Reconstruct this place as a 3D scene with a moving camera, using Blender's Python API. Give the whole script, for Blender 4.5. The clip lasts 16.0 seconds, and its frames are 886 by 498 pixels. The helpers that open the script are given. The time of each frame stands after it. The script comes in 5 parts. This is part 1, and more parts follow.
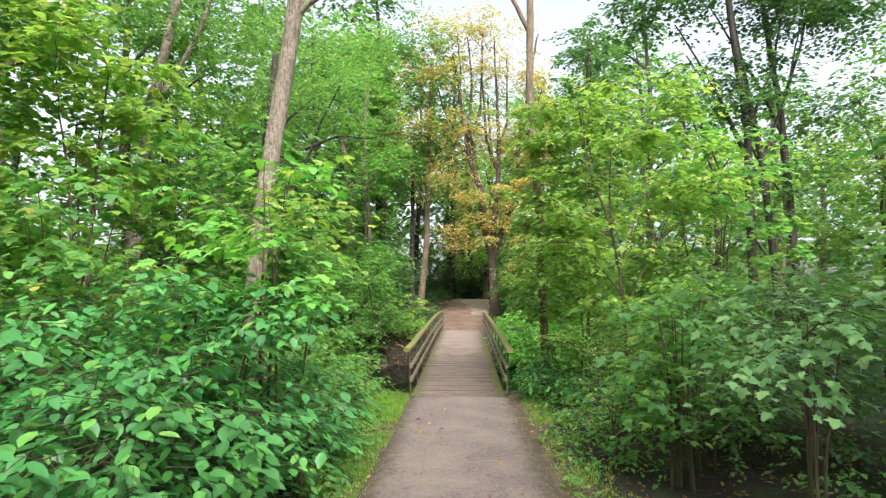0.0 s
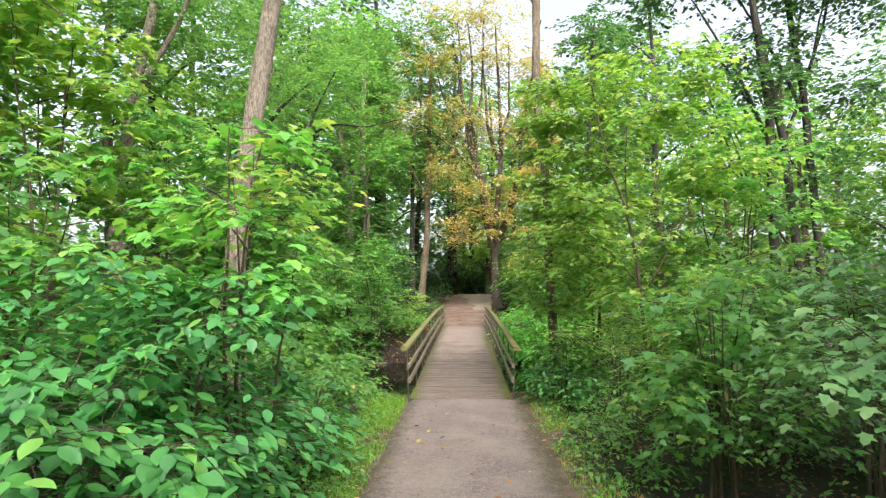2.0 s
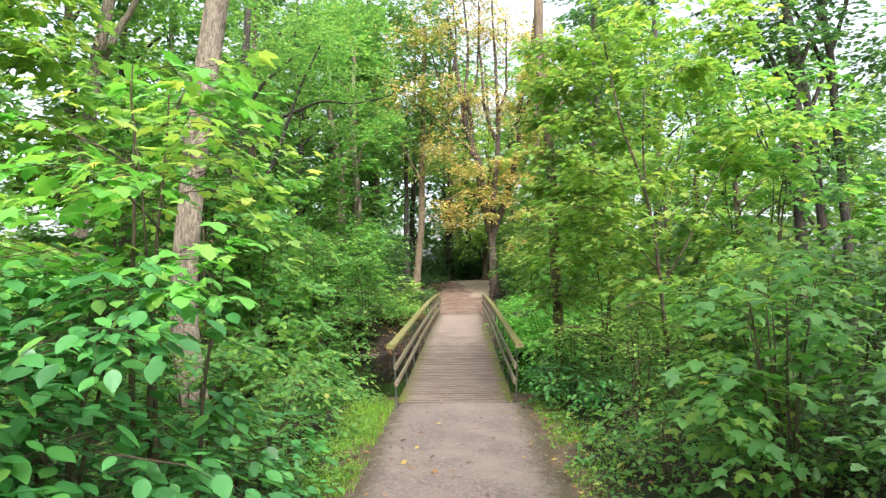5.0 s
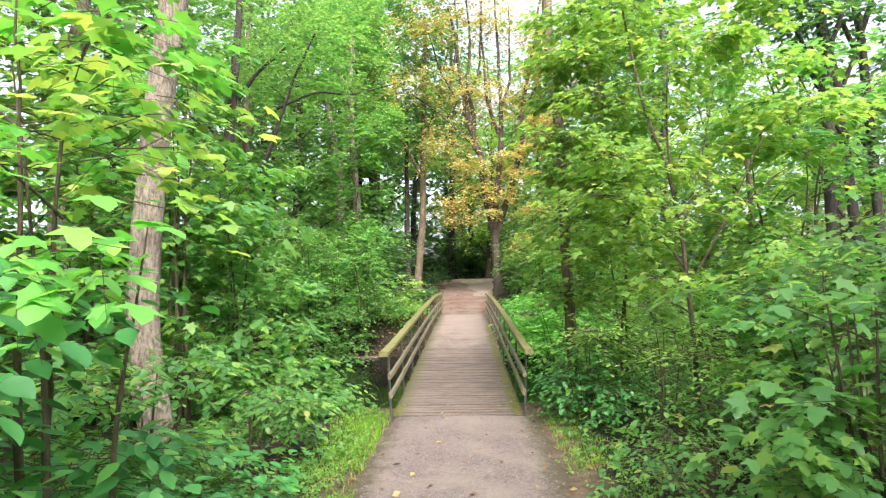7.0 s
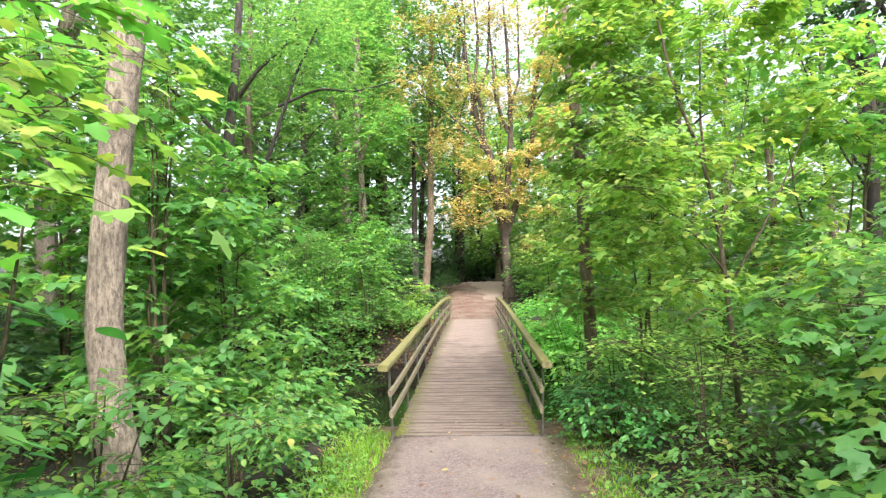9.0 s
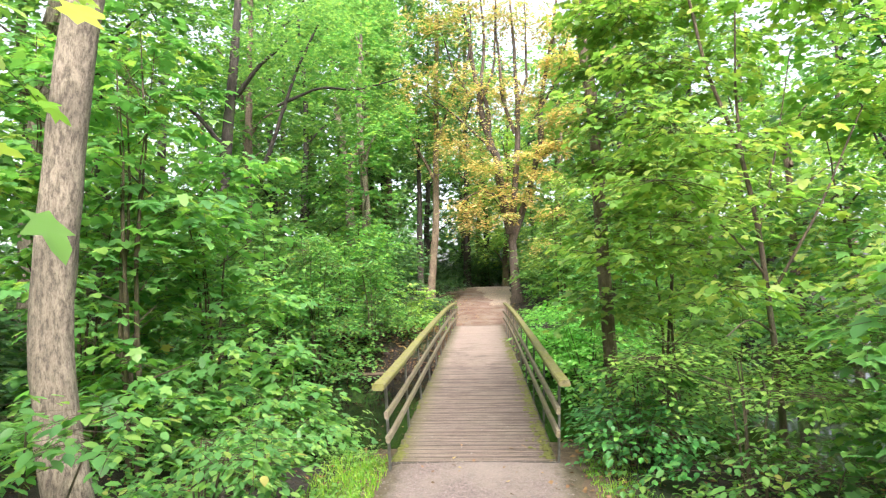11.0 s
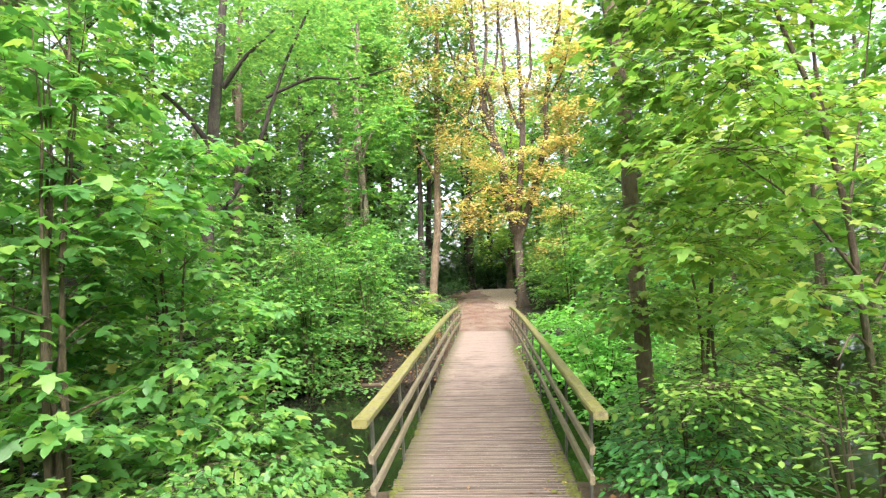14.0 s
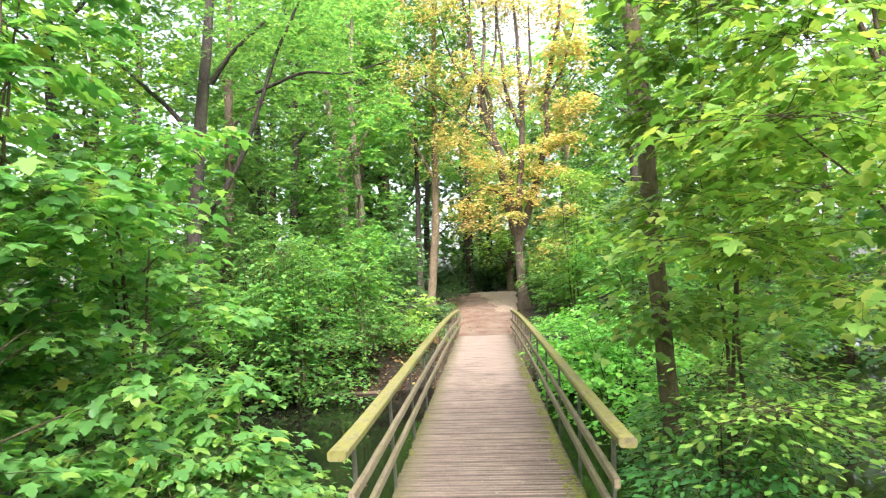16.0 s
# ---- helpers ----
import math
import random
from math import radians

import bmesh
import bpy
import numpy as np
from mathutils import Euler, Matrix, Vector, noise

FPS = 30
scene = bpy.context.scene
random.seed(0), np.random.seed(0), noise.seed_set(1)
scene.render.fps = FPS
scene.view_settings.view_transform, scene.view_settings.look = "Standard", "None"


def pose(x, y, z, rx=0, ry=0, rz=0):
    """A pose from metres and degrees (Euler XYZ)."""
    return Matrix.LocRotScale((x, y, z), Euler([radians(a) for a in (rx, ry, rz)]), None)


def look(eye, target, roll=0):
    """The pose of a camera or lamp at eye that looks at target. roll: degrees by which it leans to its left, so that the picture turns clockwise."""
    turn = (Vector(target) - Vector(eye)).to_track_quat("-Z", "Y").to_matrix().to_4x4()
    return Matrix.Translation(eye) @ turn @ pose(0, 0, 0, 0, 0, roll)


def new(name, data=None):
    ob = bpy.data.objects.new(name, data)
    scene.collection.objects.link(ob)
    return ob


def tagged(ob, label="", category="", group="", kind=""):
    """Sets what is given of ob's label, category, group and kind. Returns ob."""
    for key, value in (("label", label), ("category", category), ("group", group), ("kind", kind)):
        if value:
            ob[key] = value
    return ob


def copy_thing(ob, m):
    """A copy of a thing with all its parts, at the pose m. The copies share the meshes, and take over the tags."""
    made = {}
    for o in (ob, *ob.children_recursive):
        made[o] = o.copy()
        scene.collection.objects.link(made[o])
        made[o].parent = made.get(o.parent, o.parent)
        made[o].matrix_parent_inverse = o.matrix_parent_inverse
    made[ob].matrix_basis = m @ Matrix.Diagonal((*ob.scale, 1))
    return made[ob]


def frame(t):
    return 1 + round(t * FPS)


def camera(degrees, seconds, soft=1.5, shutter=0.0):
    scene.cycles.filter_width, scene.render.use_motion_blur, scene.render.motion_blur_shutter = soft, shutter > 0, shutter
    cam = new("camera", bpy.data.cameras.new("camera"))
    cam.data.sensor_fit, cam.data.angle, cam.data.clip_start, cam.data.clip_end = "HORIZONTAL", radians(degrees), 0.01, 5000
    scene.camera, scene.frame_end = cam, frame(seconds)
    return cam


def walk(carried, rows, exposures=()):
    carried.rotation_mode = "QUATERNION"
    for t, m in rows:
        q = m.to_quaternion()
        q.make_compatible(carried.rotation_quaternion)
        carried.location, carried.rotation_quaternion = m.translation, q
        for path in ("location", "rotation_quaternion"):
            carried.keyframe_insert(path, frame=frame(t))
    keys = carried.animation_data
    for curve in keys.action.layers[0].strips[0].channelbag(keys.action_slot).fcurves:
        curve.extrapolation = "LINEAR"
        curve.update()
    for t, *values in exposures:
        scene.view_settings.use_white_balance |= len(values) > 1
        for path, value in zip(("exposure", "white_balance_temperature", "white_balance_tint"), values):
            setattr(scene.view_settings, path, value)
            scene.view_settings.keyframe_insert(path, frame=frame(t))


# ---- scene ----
cam = camera(76.8, 16.0, soft=1.3)
PATH = [
    (0, (0.051, -9.489, 1.784), (-0.022, -7.495, 1.929), -0.1),
    (0.5, (0.052, -9.28, 1.771), (-0.026, -7.287, 1.915), -0.1),
    (1, (0.044, -9.083, 1.763), (-0.036, -7.089, 1.903), -0.2),
    (1.5, (0.044, -8.888, 1.759), (-0.037, -6.895, 1.894), -0.3),
    (2, (0.033, -8.678, 1.736), (-0.044, -6.684, 1.866), -0.4),
    (2.5, (0.041, -8.513, 1.727), (-0.034, -6.518, 1.851), -0.5),
    (3, (0.051, -8.304, 1.728), (-0.022, -6.309, 1.842), -0.7),
    (3.5, (0.061, -8.114, 1.727), (-0.009, -6.118, 1.831), -0.9),
    (4, (0.068, -7.904, 1.749), (0.001, -5.907, 1.845), -0.9),
    (6.5, (0.067, -7.064, 1.781), (-0.002, -5.066, 1.843), -0.8),
    (7, (0.075, -6.796, 1.761), (-0.002, -4.798, 1.834), -1.1),
    (7.5, (0.069, -6.617, 1.76), (-0.014, -4.62, 1.836), -1.1),
    (8, (0.068, -6.414, 1.753), (-0.026, -4.417, 1.829), -1.2),
    (8.5, (0.072, -6.26, 1.755), (-0.03, -4.265, 1.835), -1.3),
    (9, (0.074, -6.099, 1.763), (-0.035, -4.103, 1.847), -1.4),
    (11.5, (0.06, -5.262, 1.772), (-0.074, -3.269, 1.876), -1.4),
    (12, (0.032, -5.064, 1.769), (-0.101, -3.071, 1.874), -1.3),
    (12.5, (0.006, -4.881, 1.767), (-0.127, -2.889, 1.872), -1.3),
    (13, (-0.002, -4.672, 1.768), (-0.136, -2.68, 1.874), -1.4),
    (13.5, (-0.004, -4.528, 1.774), (-0.141, -2.536, 1.881), -1.7),
    (14, (0.011, -4.339, 1.776), (-0.129, -2.347, 1.886), -1.9),
    (14.5, (0.011, -4.194, 1.778), (-0.13, -2.202, 1.89), -1.9),
    (15, (0.008, -4.044, 1.769), (-0.133, -2.052, 1.883), -2.0),
    (15.5, (-0.006, -3.859, 1.769), (-0.144, -1.868, 1.886), -2.2),
    (16, (-0.005, -3.688, 1.76), (-0.142, -1.696, 1.881), -2.3),
]
walk(cam, [(t, look(eye, target, roll)) for t, eye, target, roll in PATH],
     [(0, 1.5, 6300, 14), (4, 1.6, 6300, 14), (6.5, 1.87, 6250, 15), (9, 2.02, 6250, 16), (12.5, 2.13, 6380, 15), (16, 2.25, 6400, 15)])

# ---- world, sun ----
world = bpy.data.worlds.new("overcast_sky")
scene.world = world
world.use_nodes = True
wn = world.node_tree
sky = wn.nodes.new("ShaderNodeTexSky")
sky.sky_type = 'NISHITA'
sky.sun_disc = False
sky.sun_elevation = radians(49)
sky.sun_rotation = radians(161.5)
sky.air_density, sky.dust_density, sky.ozone_density = 1.0, 4.0, 1.0
pale = wn.nodes.new("ShaderNodeHueSaturation")
pale.inputs["Saturation"].default_value = 0.4
wn.links.new(sky.outputs[0], pale.inputs["Color"])
wn.links.new(pale.outputs[0], wn.nodes["Background"].inputs[0])
wn.nodes["Background"].inputs[1].default_value = 0.15
sun = new("sun", bpy.data.lights.new("sun", 'SUN'))
sun.data.energy, sun.data.angle, sun.data.color = 2.0, radians(40), (1.0, 0.96, 0.9)
sun.matrix_basis = look((12, -36, 44), (0, 0, 0))


# ---- materials ----
def material(name):
    m = bpy.data.materials.new(name)
    m.use_nodes = True
    nt = m.node_tree
    return m, nt, nt.nodes["Principled BSDF"], nt.nodes["Material Output"]


def ramp(nt, source, stops):
    r = nt.nodes.new("ShaderNodeValToRGB")
    els = r.color_ramp.elements
    while len(els) < len(stops):
        els.new(0.5)
    for e, (p, c) in zip(els, stops):
        e.position, e.color = p, (*c, 1)
    nt.links.new(source, r.inputs[0])
    return r.outputs[0]


def mixed(nt, fac, a, b, blend='MIX'):
    m = nt.nodes.new("ShaderNodeMix")
    m.data_type, m.blend_type = 'RGBA', blend
    for socket, value in ((m.inputs[0], fac), (m.inputs[6], a), (m.inputs[7], b)):
        if isinstance(value, bpy.types.NodeSocket):
            nt.links.new(value, socket)
        else:
            socket.default_value = value
    return m.outputs[2]


def noise_tex(nt, scale, detail=5.0, rough=0.6, stretch=None):
    n = nt.nodes.new("ShaderNodeTexNoise")
    n.inputs["Scale"].default_value, n.inputs["Detail"].default_value, n.inputs["Roughness"].default_value = scale, detail, rough
    co = nt.nodes.new("ShaderNodeNewGeometry").outputs["Position"]
    if stretch:
        mp = nt.nodes.new("ShaderNodeMapping")
        mp.inputs["Scale"].default_value = stretch
        nt.links.new(co, mp.inputs[0])
        co = mp.outputs[0]
    nt.links.new(co, n.inputs["Vector"])
    return n.outputs["Fac"]


def bump(nt, bsdf, height, strength, distance):
    b = nt.nodes.new("ShaderNodeBump")
    b.inputs["Strength"].default_value, b.inputs["Distance"].default_value = strength, distance
    nt.links.new(height, b.inputs["Height"])
    nt.links.new(b.outputs[0], bsdf.inputs["Normal"])


def leaf_material(name, stops, through_light=0.4, rough=0.42, single=False):
    m, nt, p, out = material(name)
    geo = nt.nodes.new("ShaderNodeNewGeometry")
    col = ramp(nt, nt.nodes.new("ShaderNodeObjectInfo").outputs["Random"] if single else geo.outputs["Random Per Island"], stops)
    col = mixed(nt, ramp(nt, noise_tex(nt, 1.3, 3), [(0.35, (0, 0, 0)), (0.7, (1, 1, 1))]), col, mixed(nt, 0.15, col, (0.16, 0.22, 0.03, 1)))
    oi = nt.nodes.new("ShaderNodeObjectInfo")
    col = mixed(nt, 1.0, col, ramp(nt, oi.outputs["Random"], [(0, (0.82, 0.86, 0.85)), (1, (1.15, 1.12, 1.1))]), 'MULTIPLY')
    nt.links.new(col, p.inputs["Base Color"])
    p.inputs["Roughness"].default_value = rough
    p.inputs["Specular IOR Level"].default_value = 0.6
    bump(nt, p, noise_tex(nt, 60, 3), 0.25, 0.004)
    tr = nt.nodes.new("ShaderNodeBsdfTranslucent")
    nt.links.new(mixed(nt, 1.0, col, (1.42, 1.5, 0.85, 1), 'MULTIPLY'), tr.inputs[0])
    mx = nt.nodes.new("ShaderNodeMixShader")
    mx.inputs[0].default_value = through_light
    nt.links.new(p.outputs[0], mx.inputs[1])
    nt.links.new(tr.outputs[0], mx.inputs[2])
    nt.links.new(mx.outputs[0], out.inputs[0])
    return m


LEAF_SHRUB = leaf_material("shrub_leaf", [(0.0, (0.038, 0.17, 0.05)), (0.6, (0.076, 0.3, 0.077)), (0.93, (0.12, 0.38, 0.083)), (1.0, (0.22, 0.44, 0.085))], 0.3)
LEAF_SINGLE = leaf_material("single_shrub_leaf", [(0.0, (0.038, 0.17, 0.05)), (0.6, (0.076, 0.3, 0.077)), (0.93, (0.12, 0.38, 0.083)), (1.0, (0.22, 0.44, 0.085))], 0.3, single=True)
LEAF_MAPLE = leaf_material("maple_leaf", [(0.0, (0.089, 0.25, 0.078)), (0.55, (0.152, 0.36, 0.098)), (0.985, (0.284, 0.45, 0.098)), (1.0, (0.525, 0.42, 0.122))], 0.5)
LEAF_FRESH = leaf_material("fresh_leaf", [(0.0, (0.146, 0.3, 0.067)), (0.6, (0.241, 0.41, 0.093)), (1.0, (0.437, 0.49, 0.128))], 0.5)
LEAF_WOOD = leaf_material("woodland_leaf", [(0.0, (0.085, 0.2, 0.078)), (0.6, (0.145, 0.305, 0.095)), (1.0, (0.27, 0.4, 0.110))], 0.5)
LEAF_DARK = leaf_material("oak_leaf", [(0.0, (0.05, 0.13, 0.062)), (0.7, (0.09, 0.205, 0.08)), (1.0, (0.18, 0.29, 0.09))], 0.42)
LEAF_GOLD = leaf_material("turning_chestnut_leaf", [(0.0, (0.15, 0.27, 0.07)), (0.25, (0.31, 0.35, 0.12)), (0.55, (0.52, 0.42, 0.2)), (1.0, (0.6, 0.36, 0.2))], 0.5)
LEAF_HORNBEAM = leaf_material("hornbeam_leaf", [(0.0, (0.134, 0.31, 0.061)), (0.6, (0.224, 0.41, 0.083)), (1.0, (0.347, 0.47, 0.110))], 0.45)
LEAF_PALE = leaf_material("pale_bush_leaf", [(0.0, (0.11, 0.27, 0.09)), (0.6, (0.18, 0.37, 0.13)), (1.0, (0.27, 0.45, 0.17))], 0.3)
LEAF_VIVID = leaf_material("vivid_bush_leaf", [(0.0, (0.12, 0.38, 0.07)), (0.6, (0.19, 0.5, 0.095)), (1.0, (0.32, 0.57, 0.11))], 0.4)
LITTER = leaf_material("fallen_leaf", [(0.0, (0.08, 0.035, 0.02)), (0.5, (0.2, 0.09, 0.04)), (0.85, (0.3, 0.15, 0.06)), (1.0, (0.4, 0.3, 0.08))], 0.1, 0.7)
GRASS = leaf_material("grass_blade", [(0.0, (0.1, 0.26, 0.02)), (0.6, (0.18, 0.4, 0.03)), (1.0, (0.36, 0.45, 0.06))], 0.35)


def bark_material(name, dark, light, scale=1.0, moss=0.0):
    m, nt, p, _ = material(name)
    n1 = noise_tex(nt, 14 * scale, 8, 0.75, (1, 1, 0.3))
    n2 = noise_tex(nt, 2.2, 4)
    n3 = noise_tex(nt, 55 * scale, 4, 0.7, (1, 1, 0.4))
    col = mixed(nt, 0.35, ramp(nt, n1, [(0.41, dark), (0.58, light)]), ramp(nt, n3, [(0.35, dark), (0.65, light)]))
    col = mixed(nt, ramp(nt, n2, [(0.4, (0, 0, 0)), (0.75, (0.6, 0.6, 0.6))]), col, (*[0.55 * c for c in dark], 1))
    if moss:
        col = mixed(nt, ramp(nt, noise_tex(nt, 3.1, 5), [(0.62 - moss, (0, 0, 0)), (0.8 - moss, (0.8, 0.8, 0.8))]), col, (0.07, 0.1, 0.03, 1))
    nt.links.new(col, p.inputs["Base Color"])
    p.inputs["Roughness"].default_value = 0.9
    bump(nt, p, n1, 0.9, 0.03)
    return m


BARK_PALE = bark_material("pale_bark", (0.075, 0.058, 0.042), (0.42, 0.345, 0.26), 2.6)
BARK_BROWN = bark_material("brown_bark", (0.065, 0.046, 0.034), (0.22, 0.155, 0.11), 1.7, 0.08)
BARK_TAN = bark_material("tan_bark", (0.11, 0.08, 0.054), (0.29, 0.215, 0.14), 1.5)
BARK_DARK = bark_material("dark_bark", (0.026, 0.021, 0.017), (0.085, 0.068, 0.055), 1.2, 0.05)
BARK_CHESTNUT = bark_material("chestnut_bark", (0.045, 0.034, 0.027), (0.15, 0.112, 0.085), 1.6)
TWIG = bark_material("twig_bark", (0.06, 0.05, 0.03), (0.17, 0.13, 0.07), 2.0)


def ground_material():
    m, nt, p, _ = material("woodland_soil")
    n1, n2 = noise_tex(nt, 9, 8, 0.7), noise_tex(nt, 0.9, 5)
    soil = ramp(nt, n1, [(0.3, (0.009, 0.007, 0.005)), (0.55, (0.024, 0.016, 0.011)), (0.75, (0.062, 0.037, 0.024))])
    green = ramp(nt, n1, [(0.3, (0.014, 0.028, 0.009)), (0.7, (0.045, 0.075, 0.02))])
    col = mixed(nt, ramp(nt, n2, [(0.48, (0, 0, 0)), (0.62, (0.8, 0.8, 0.8))]), soil, green)
    # trodden pale dirt along the path's edges
    place = nt.nodes.new("ShaderNodeSeparateXYZ")
    nt.links.new(nt.nodes.new("ShaderNodeNewGeometry").outputs["Position"], place.inputs[0])
    away = nt.nodes.new("ShaderNodeMath")
    away.operation = 'ABSOLUTE'
    nt.links.new(place.outputs[0], away.inputs[0])
    edge = nt.nodes.new("ShaderNodeMath")
    edge.operation = 'MULTIPLY_ADD'
    edge.inputs[1].default_value = 0.45
    nt.links.new(noise_tex(nt, 5, 6, 0.75), edge.inputs[0])
    nt.links.new(away.outputs[0], edge.inputs[2])
    halved = nt.nodes.new("ShaderNodeMath")
    halved.operation = 'MULTIPLY'
    halved.inputs[1].default_value = 0.5
    nt.links.new(edge.outputs[0], halved.inputs[0])
    col = mixed(nt, ramp(nt, halved.outputs[0], [(0.66, (0.9, 0.9, 0.9)), (0.8, (0, 0, 0))]), col, ramp(nt, n1, [(0.3, (0.07, 0.045, 0.028)), (0.7, (0.2, 0.14, 0.09))]))
    nt.links.new(col, p.inputs["Base Color"])
    p.inputs["Roughness"].default_value = 0.95
    bump(nt, p, n1, 1.0, 0.05)
    return m


def gravel_material(name, tint, worn_rim=True):
    m, nt, p, _ = material(name)
    fine, mid, wide = noise_tex(nt, 48, 6, 0.9), noise_tex(nt, 13, 7, 0.8), noise_tex(nt, 1.6, 5, 0.6)
    col = ramp(nt, fine, [(0.34, [0.25 * c for c in tint]), (0.47, [0.9 * c for c in tint]), (0.64, [min(0.75, 1.9 * c) for c in tint])])
    col = mixed(nt, ramp(nt, mid, [(0.45, (0, 0, 0)), (0.68, (0.75, 0.75, 0.75))]), col, (*[0.5 * c for c in tint], 1))
    col = mixed(nt, ramp(nt, wide, [(0.42, (0, 0, 0)), (0.62, (0.6, 0.6, 0.6))]), col, (0.25, 0.205, 0.165, 1))
    xyz = nt.nodes.new("ShaderNodeSeparateXYZ")
    nt.links.new(nt.nodes.new("ShaderNodeNewGeometry").outputs["Position"], xyz.inputs[0])
    away = nt.nodes.new("ShaderNodeMath")
    away.operation = 'ABSOLUTE'
    nt.links.new(xyz.outputs[0], away.inputs[0])
    rim = nt.nodes.new("ShaderNodeMath")
    rim.operation = 'MULTIPLY_ADD'
    rim.inputs[1].default_value = 0.35
    near = nt.nodes.new("ShaderNodeMath")
    near.operation = 'MULTIPLY'
    near.inputs[1].default_value = 0.6
    nt.links.new(away.outputs[0], near.inputs[0])
    nt.links.new(noise_tex(nt, 7, 6, 0.75), rim.inputs[0])
    nt.links.new(near.outputs[0], rim.inputs[2])
    if worn_rim:
        col = mixed(nt, ramp(nt, rim.outputs[0], [(0.55, (0, 0, 0)), (0.67, (0.92, 0.92, 0.92))]), col, ramp(nt, mid, [(0.3, (0.03, 0.026, 0.013)), (0.7, (0.11, 0.085, 0.04))]))
    nt.links.new(col, p.inputs["Base Color"])
    p.inputs["Roughness"].default_value = 0.92
    bump(nt, p, fine, 0.8, 0.008)
    return m


def deck_material():
    m, nt, p, _ = material("weathered_deck_wood")
    oi = nt.nodes.new("ShaderNodeObjectInfo")
    grain, wide = noise_tex(nt, 11, 8, 0.7, (0.35, 5, 5)), noise_tex(nt, 1.1, 5)
    col = ramp(nt, grain, [(0.3, (0.062, 0.048, 0.038)), (0.55, (0.155, 0.12, 0.101)), (0.8, (0.285, 0.228, 0.192))])
    col = mixed(nt, 0.35, col, mixed(nt, 1.0, col, ramp(nt, oi.outputs["Random"], [(0, (0.72, 0.7, 0.7)), (0.5, (0.95, 0.92, 0.9)), (1, (1.2, 1.12, 1.08))]), 'MULTIPLY'))
    col = mixed(nt, ramp(nt, wide, [(0.45, (0, 0, 0)), (0.75, (0.5, 0.5, 0.5))]), col, (0.24, 0.2, 0.162, 1))
    # paler ridges, darker middle groove and edges across each plank
    across = nt.nodes.new("ShaderNodeSeparateXYZ")
    nt.links.new(nt.nodes.new("ShaderNodeTexCoord").outputs["Object"], across.inputs[0])
    mid = nt.nodes.new("ShaderNodeMath")
    mid.operation = 'ABSOLUTE'
    nt.links.new(across.outputs[1], mid.inputs[0])
    twenty = nt.nodes.new("ShaderNodeMath")
    twenty.operation = 'MULTIPLY'
    twenty.inputs[1].default_value = 20
    nt.links.new(mid.outputs[0], twenty.inputs[0])
    col = mixed(nt, 1.0, col, ramp(nt, twenty.outputs[0], [(0.12, (0.36, 0.34, 0.32)), (0.3, (1.2, 1.18, 1.13)), (0.6, (1.28, 1.24, 1.2)), (0.82, (0.55, 0.53, 0.5))]), 'MULTIPLY')
    # sand trodden onto the far half
    place = nt.nodes.new("ShaderNodeSeparateXYZ")
    nt.links.new(nt.nodes.new("ShaderNodeNewGeometry").outputs["Position"], place.inputs[0])
    far = nt.nodes.new("ShaderNodeMath")
    far.operation = 'MULTIPLY_ADD'
    far.inputs[1].default_value = 0.065
    nt.links.new(place.outputs[1], far.inputs[0])
    nt.links.new(noise_tex(nt, 2.3, 6, 0.7), far.inputs[2])
    col = mixed(nt, ramp(nt, far.outputs[0], [(0.8, (0, 0, 0)), (1.3, (0.55, 0.55, 0.55))]), col, (0.28, 0.215, 0.175, 1))
    # olive grime along both edges, and pale droppings of dry leaf
    side = nt.nodes.new("ShaderNodeMath")
    side.operation = 'ABSOLUTE'
    nt.links.new(place.outputs[0], side.inputs[0])
    grime = nt.nodes.new("ShaderNodeMath")
    grime.operation = 'MULTIPLY_ADD'
    grime.inputs[1].default_value = 0.4
    nt.links.new(noise_tex(nt, 6, 6, 0.75), grime.inputs[0])
    nt.links.new(side.outputs[0], grime.inputs[2])
    col = mixed(nt, ramp(nt, grime.outputs[0], [(0.78, (0, 0, 0)), (0.98, (0.8, 0.8, 0.8))]), col, (0.09, 0.08, 0.035, 1))
    col = mixed(nt, ramp(nt, noise_tex(nt, 75, 2, 0.5), [(0.7, (0, 0, 0)), (0.74, (0.7, 0.7, 0.7))]), col, (0.36, 0.33, 0.28, 1))
    nt.links.new(col, p.inputs["Base Color"])
    p.inputs["Roughness"].default_value = 0.8
    bump(nt, p, grain, 0.5, 0.006)
    return m


def rail_material(name, mossy):
    m, nt, p, _ = material(name)
    grain, spots = noise_tex(nt, 12, 8, 0.7, (5, 0.4, 5)), noise_tex(nt, 7, 6, 0.7)
    col = ramp(nt, grain, [(0.3, (0.115, 0.092, 0.063)), (0.7, (0.27, 0.222, 0.155))])
    col = mixed(nt, ramp(nt, spots, [(0.48 - mossy * 0.24, (0, 0, 0)), (0.7 - mossy * 0.12, (mossy, mossy, mossy))]), col, (0.185, 0.18, 0.032, 1))
    col = mixed(nt, ramp(nt, noise_tex(nt, 26, 6, 0.75), [(0.5, (0, 0, 0)), (0.66, (0.7, 0.7, 0.7))]), col, (0.075, 0.06, 0.034, 1))
    nt.links.new(col, p.inputs["Base Color"])
    p.inputs["Roughness"].default_value = 0.85
    bump(nt, p, grain, 0.6, 0.006)
    return m


